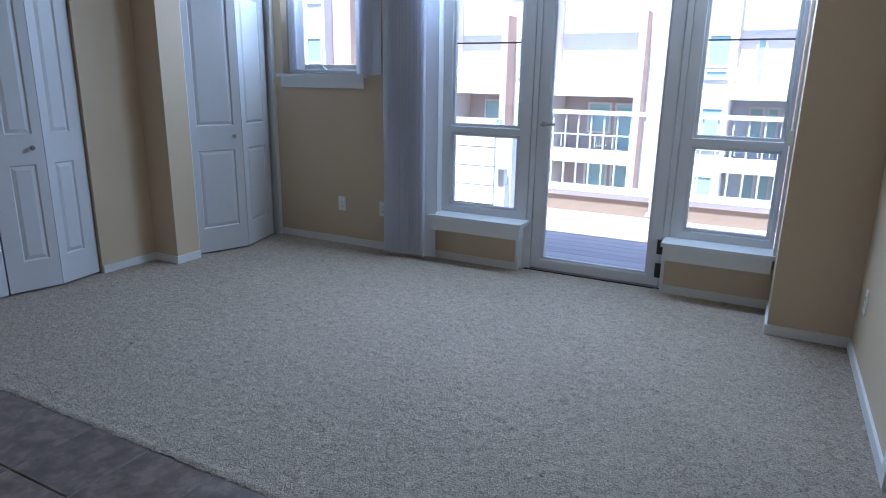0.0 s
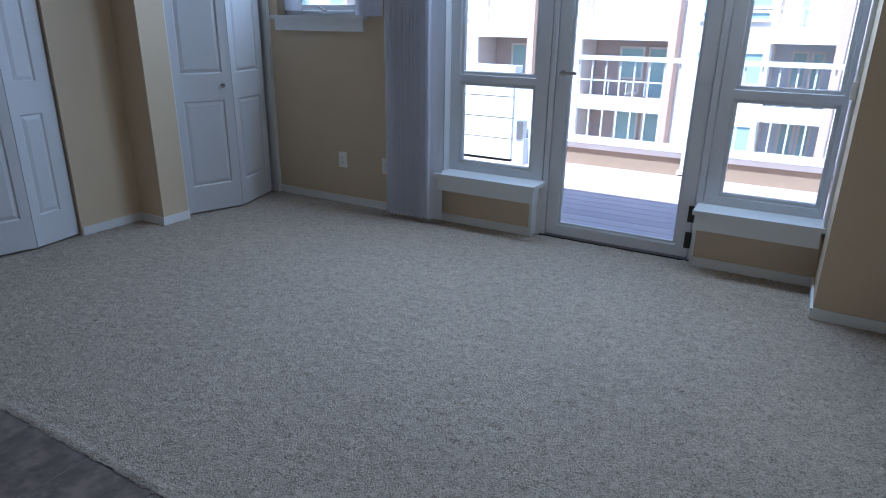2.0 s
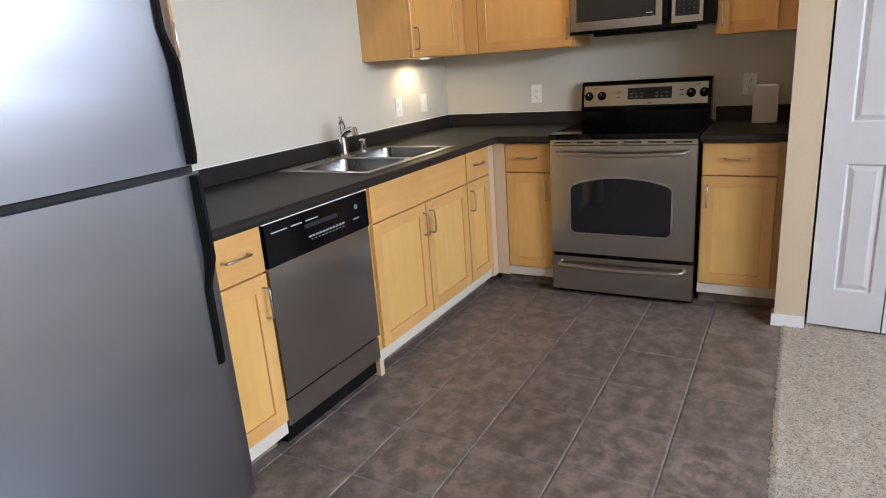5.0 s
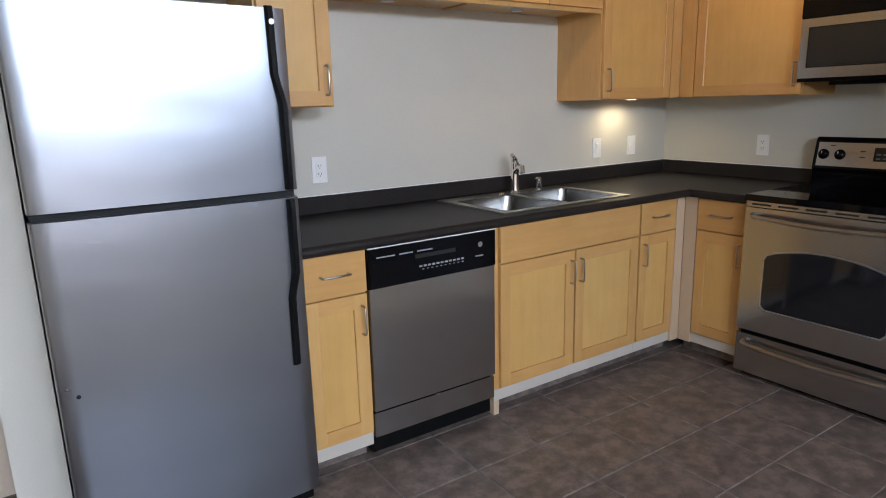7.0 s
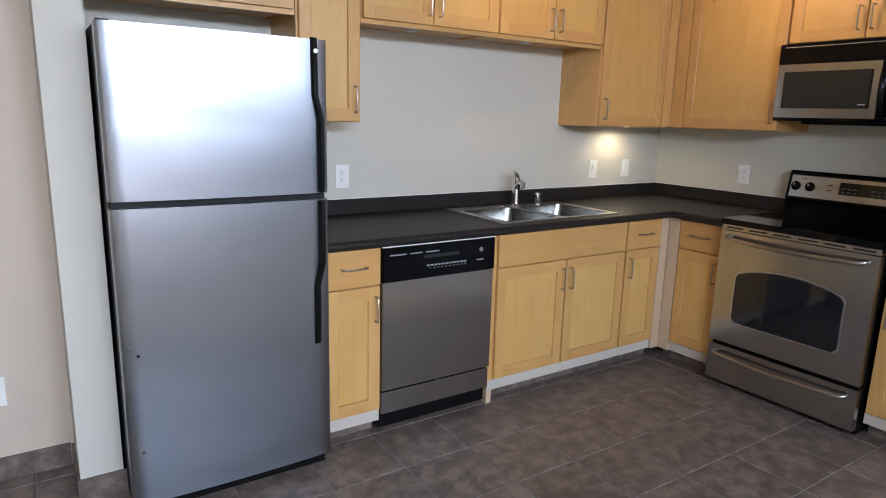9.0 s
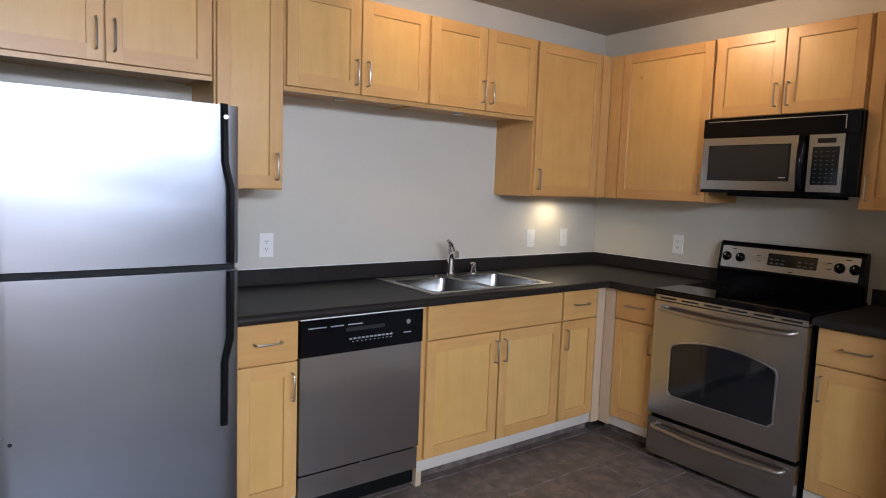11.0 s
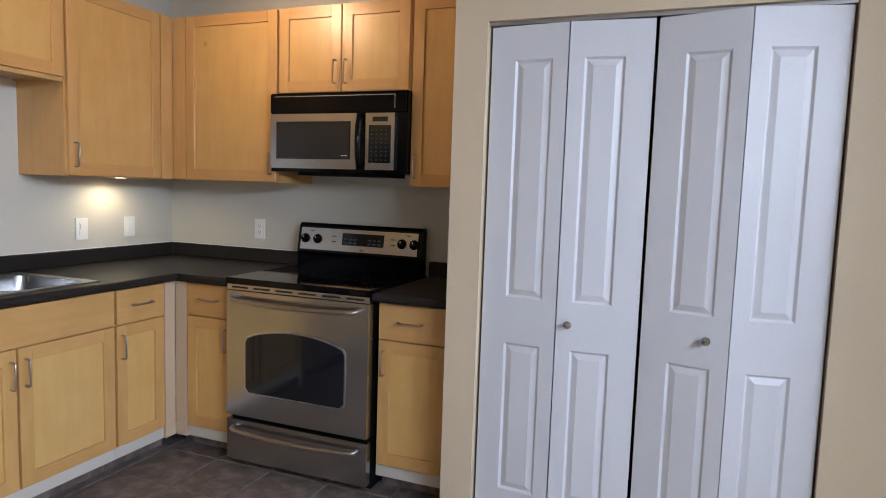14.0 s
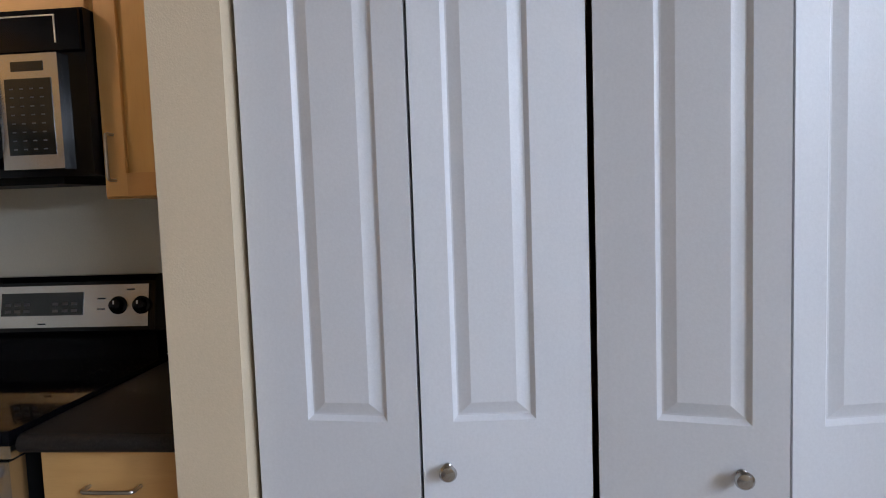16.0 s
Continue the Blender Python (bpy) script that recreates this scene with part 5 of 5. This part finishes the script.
for bi, (a, b) in enumerate(BAYS):
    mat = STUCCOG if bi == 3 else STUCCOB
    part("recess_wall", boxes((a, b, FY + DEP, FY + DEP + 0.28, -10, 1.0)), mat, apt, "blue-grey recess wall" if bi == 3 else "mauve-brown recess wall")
    part("terrace_wall", boxes((a, b, FY + 0.9, FY + DEP + 0.28, 1.1, ROOF - 0.002)), STUCCOW, apt)
    for li, z in enumerate(LEV):
        part("balcony", boxes((a - 0.1, b + 0.1, FY - 0.9, FY + DEP, z - 0.25, z), (a - 0.1, b + 0.1, FY - 0.9, FY - 0.78, z, z + 0.34)), STUCCOW, apt)
        part("balcony_rail", boxes((a - 0.1, b + 0.1, FY - 0.88, FY - 0.82, z + 0.92, z + 0.98), *[(a + (b - a) * k / 5 - 0.018, a + (b - a) * k / 5 + 0.018, FY - 0.87, FY - 0.83, z + 0.42, z + 0.92) for k in range(6)]), RAILW, apt)
        w = b - a
        if li == 3:
            if bi == 3:
                far_window(a + 0.30 * w, a + 0.50 * w, z + 0.05, z + 2.2, FY + 0.9)
            continue
        far_window(a + 0.30 * w, a + 0.60 * w, z + 0.85, z + 2.25, FY + DEP)
        far_window(a + 0.64 * w, a + 0.88 * w, z + 0.05, z + 2.25, FY + DEP)
    part("fin", boxes((b - 0.02, b + 0.28, FY - 0.95, FY, -10, ROOF - 1.2)), STUCCOP, apt, "salmon stucco fin")
for cx, ww in ((-3.6, 0.8), (-1.95, 0.9), (-9.9, 0.9), (2.6, 1.5), (9.5, 1.5), (-14.6, 0.9)):
    for z in LEV:
        far_window(cx - ww / 2, cx + ww / 2, z + 0.95, z + 2.25, FY)
        far_window(cx - ww / 2, cx + ww / 2, z + 0.5, z + 0.9, FY)

apt2 = thing("apartment_building", (-26, 27, -10), "white and salmon stucco apartment block farther down the street", "apartment building")
part("wall", boxes((-40, -19.7, 27.0, 37, -10, 8.5)), STUCCOW, apt2)
part("corner_wall", boxes((-19.68, -18.6, 27.6, 37, -10, 6.2)), STUCCOP, apt2, "salmon stucco corner wall")
for cx in (-34, -30, -26, -22.5, -20.3):
    for z in (-6.4, -3.6, -0.8, 2.1, 4.9):
        wdw = part("window", frame_bm(cx - 0.45, cx + 0.45, z, z + 1.25, 26.92, 27.0, 0.07), STUCCOW, apt2)
        part("pane", boxes((cx - 0.38, cx + 0.38, 26.97, 26.99, z + 0.07, z + 1.18)), FARGLASS, wdw)

for ox, oz in ((-7.6, 1.1), (-6.9, 1.1), (-0.2, 1.1), (-6.3, -1.7)):
    ch = thing("patio_chair", (ox, FY - 0.2, oz), "small metal patio chair on a far balcony", "patio chair", "far patio chairs")
    part("seat", boxes((ox - 0.24, ox + 0.24, FY - 0.45, FY + 0.02, oz + 0.42, oz + 0.45)), ALU, ch)
    for k in range(5):
        part("back_slat", boxes((ox - 0.22 + 0.1 * k, ox - 0.19 + 0.1 * k, FY + 0.0, FY + 0.02, oz + 0.45, oz + 0.90)), ALU, ch)
    for qx in (-0.21, 0.21):
        for qy in (-0.42, 0.0):
            part("leg", boxes((ox + qx - 0.015, ox + qx + 0.015, FY + qy - 0.015, FY + qy + 0.015, oz, oz + 0.42)), ALU, ch)

# ---- carpet ----
def carpet(x0, x1, y0, y1, step=0.011):
    """Deep pile as a lumpy sheet whose edge rolls down onto the tiles."""
    nx, ny = int((x1 - x0) / step), int((y1 - y0) / step)
    rng = np.random.default_rng(4)
    gx, gy = np.meshgrid(np.linspace(x0, x1, nx + 1), np.linspace(y0, y1, ny + 1))
    h = rng.normal(0, 1, gx.shape)
    for _ in range(1):
        h = (h + np.roll(h, 1, 0) + np.roll(h, 1, 1) + np.roll(h, -1, 0) + np.roll(h, -1, 1)) / 3.2
    z = 0.003 + 0.0015 * h
    gx = gx + rng.normal(0, 0.003, gx.shape)
    gy = gy + rng.normal(0, 0.003, gy.shape)
    gy[0] = y0 - 0.005 + rng.normal(0, 0.003, nx + 1)
    z[0] = 0.0012
    z[1] += 0.004
    z[2] += 0.003
    co = np.stack([gx, gy, z], -1).reshape(-1, 3)
    i = np.arange(nx * ny)
    r, c = i // nx, i % nx
    a = r * (nx + 1) + c
    faces = np.stack([a, a + 1, a + nx + 2, a + nx + 1], -1)
    me = bpy.data.meshes.new("carpet")
    me.from_pydata(co.tolist(), [], faces.tolist())
    me.shade_smooth()
    me.materials.append(CARPET)
    return tagged(new("carpet", me), kind="structure")


carpet(-3.95, ALC_X - 0.002, EDGE_Y, 5.14)
structure("carpet_closet", boxes((-4.28, -3.95, EDGE_Y, 5.14, -0.012, 0.002)), CARPET)

# ---- floor tiles, one object each ----
def tile_mesh(w, d):
    bm = boxes((-w / 2, w / 2, -d / 2, d / 2, -0.009, 0.0))
    top = [e for e in bm.edges if all(v.co.z > -0.001 for v in e.verts)]
    bmesh.ops.bevel(bm, geom=top, offset=0.003, segments=1, affect="EDGES")
    me = bpy.data.meshes.new("tile")
    bm.to_mesh(me)
    bm.free()
    me.materials.append(TILE)
    return me


floor_tiles = thing("tile_floor", (0, 0, 0), "brown slate-look ceramic floor tiles with dark grout", kind="structure")
tm = tile_mesh(TS - 0.006, TS - 0.006)
nxt = 0
for i in range(-8, 11):
    for j in range(-1, 8):
        cx, cy = -2.05 + TS * (i + 0.5), EDGE_Y - TS * (j + 0.5)
        if cy < -0.0 or cx < -4.2 or cy > EDGE_Y:
            continue
        if cy < HALL_Y - 0.17 and cx > -0.7:
            continue
        t = new("tile", tm)
        t.parent = floor_tiles
        t.location = (cx, cy, random.uniform(-0.0006, 0.0004))
        t.rotation_euler = (random.uniform(-0.002, 0.002), random.uniform(-0.002, 0.002), 0)


def tile_base(x0, x1, y0, y1, along):
    """Low skirting cut from the floor tile."""
    n = max(1, round((x1 - x0 if along == "x" else y1 - y0) / TS))
    for k in range(n):
        if along == "x":
            a, b = x0 + (x1 - x0) * k / n, x0 + (x1 - x0) * (k + 1) / n
            bm = boxes((a + 0.0015, b - 0.0015, y0, y1, 0.001, 0.095))
        else:
            a, b = y0 + (y1 - y0) * k / n, y0 + (y1 - y0) * (k + 1) / n
            bm = boxes((x0, x1, a + 0.0015, b - 0.0015, 0.001, 0.095))
        part("tile", bm, TILE, floor_tiles, "skirting piece cut from the floor tile", 0.002)


tile_base(-0.752, -0.588, 0.58, 0.590, "x")
tile_base(-0.60, -0.590, HALL_Y + 0.01, 0.579, "y")
tile_base(-0.588, ALC_X, HALL_Y, HALL_Y + 0.010, "x")
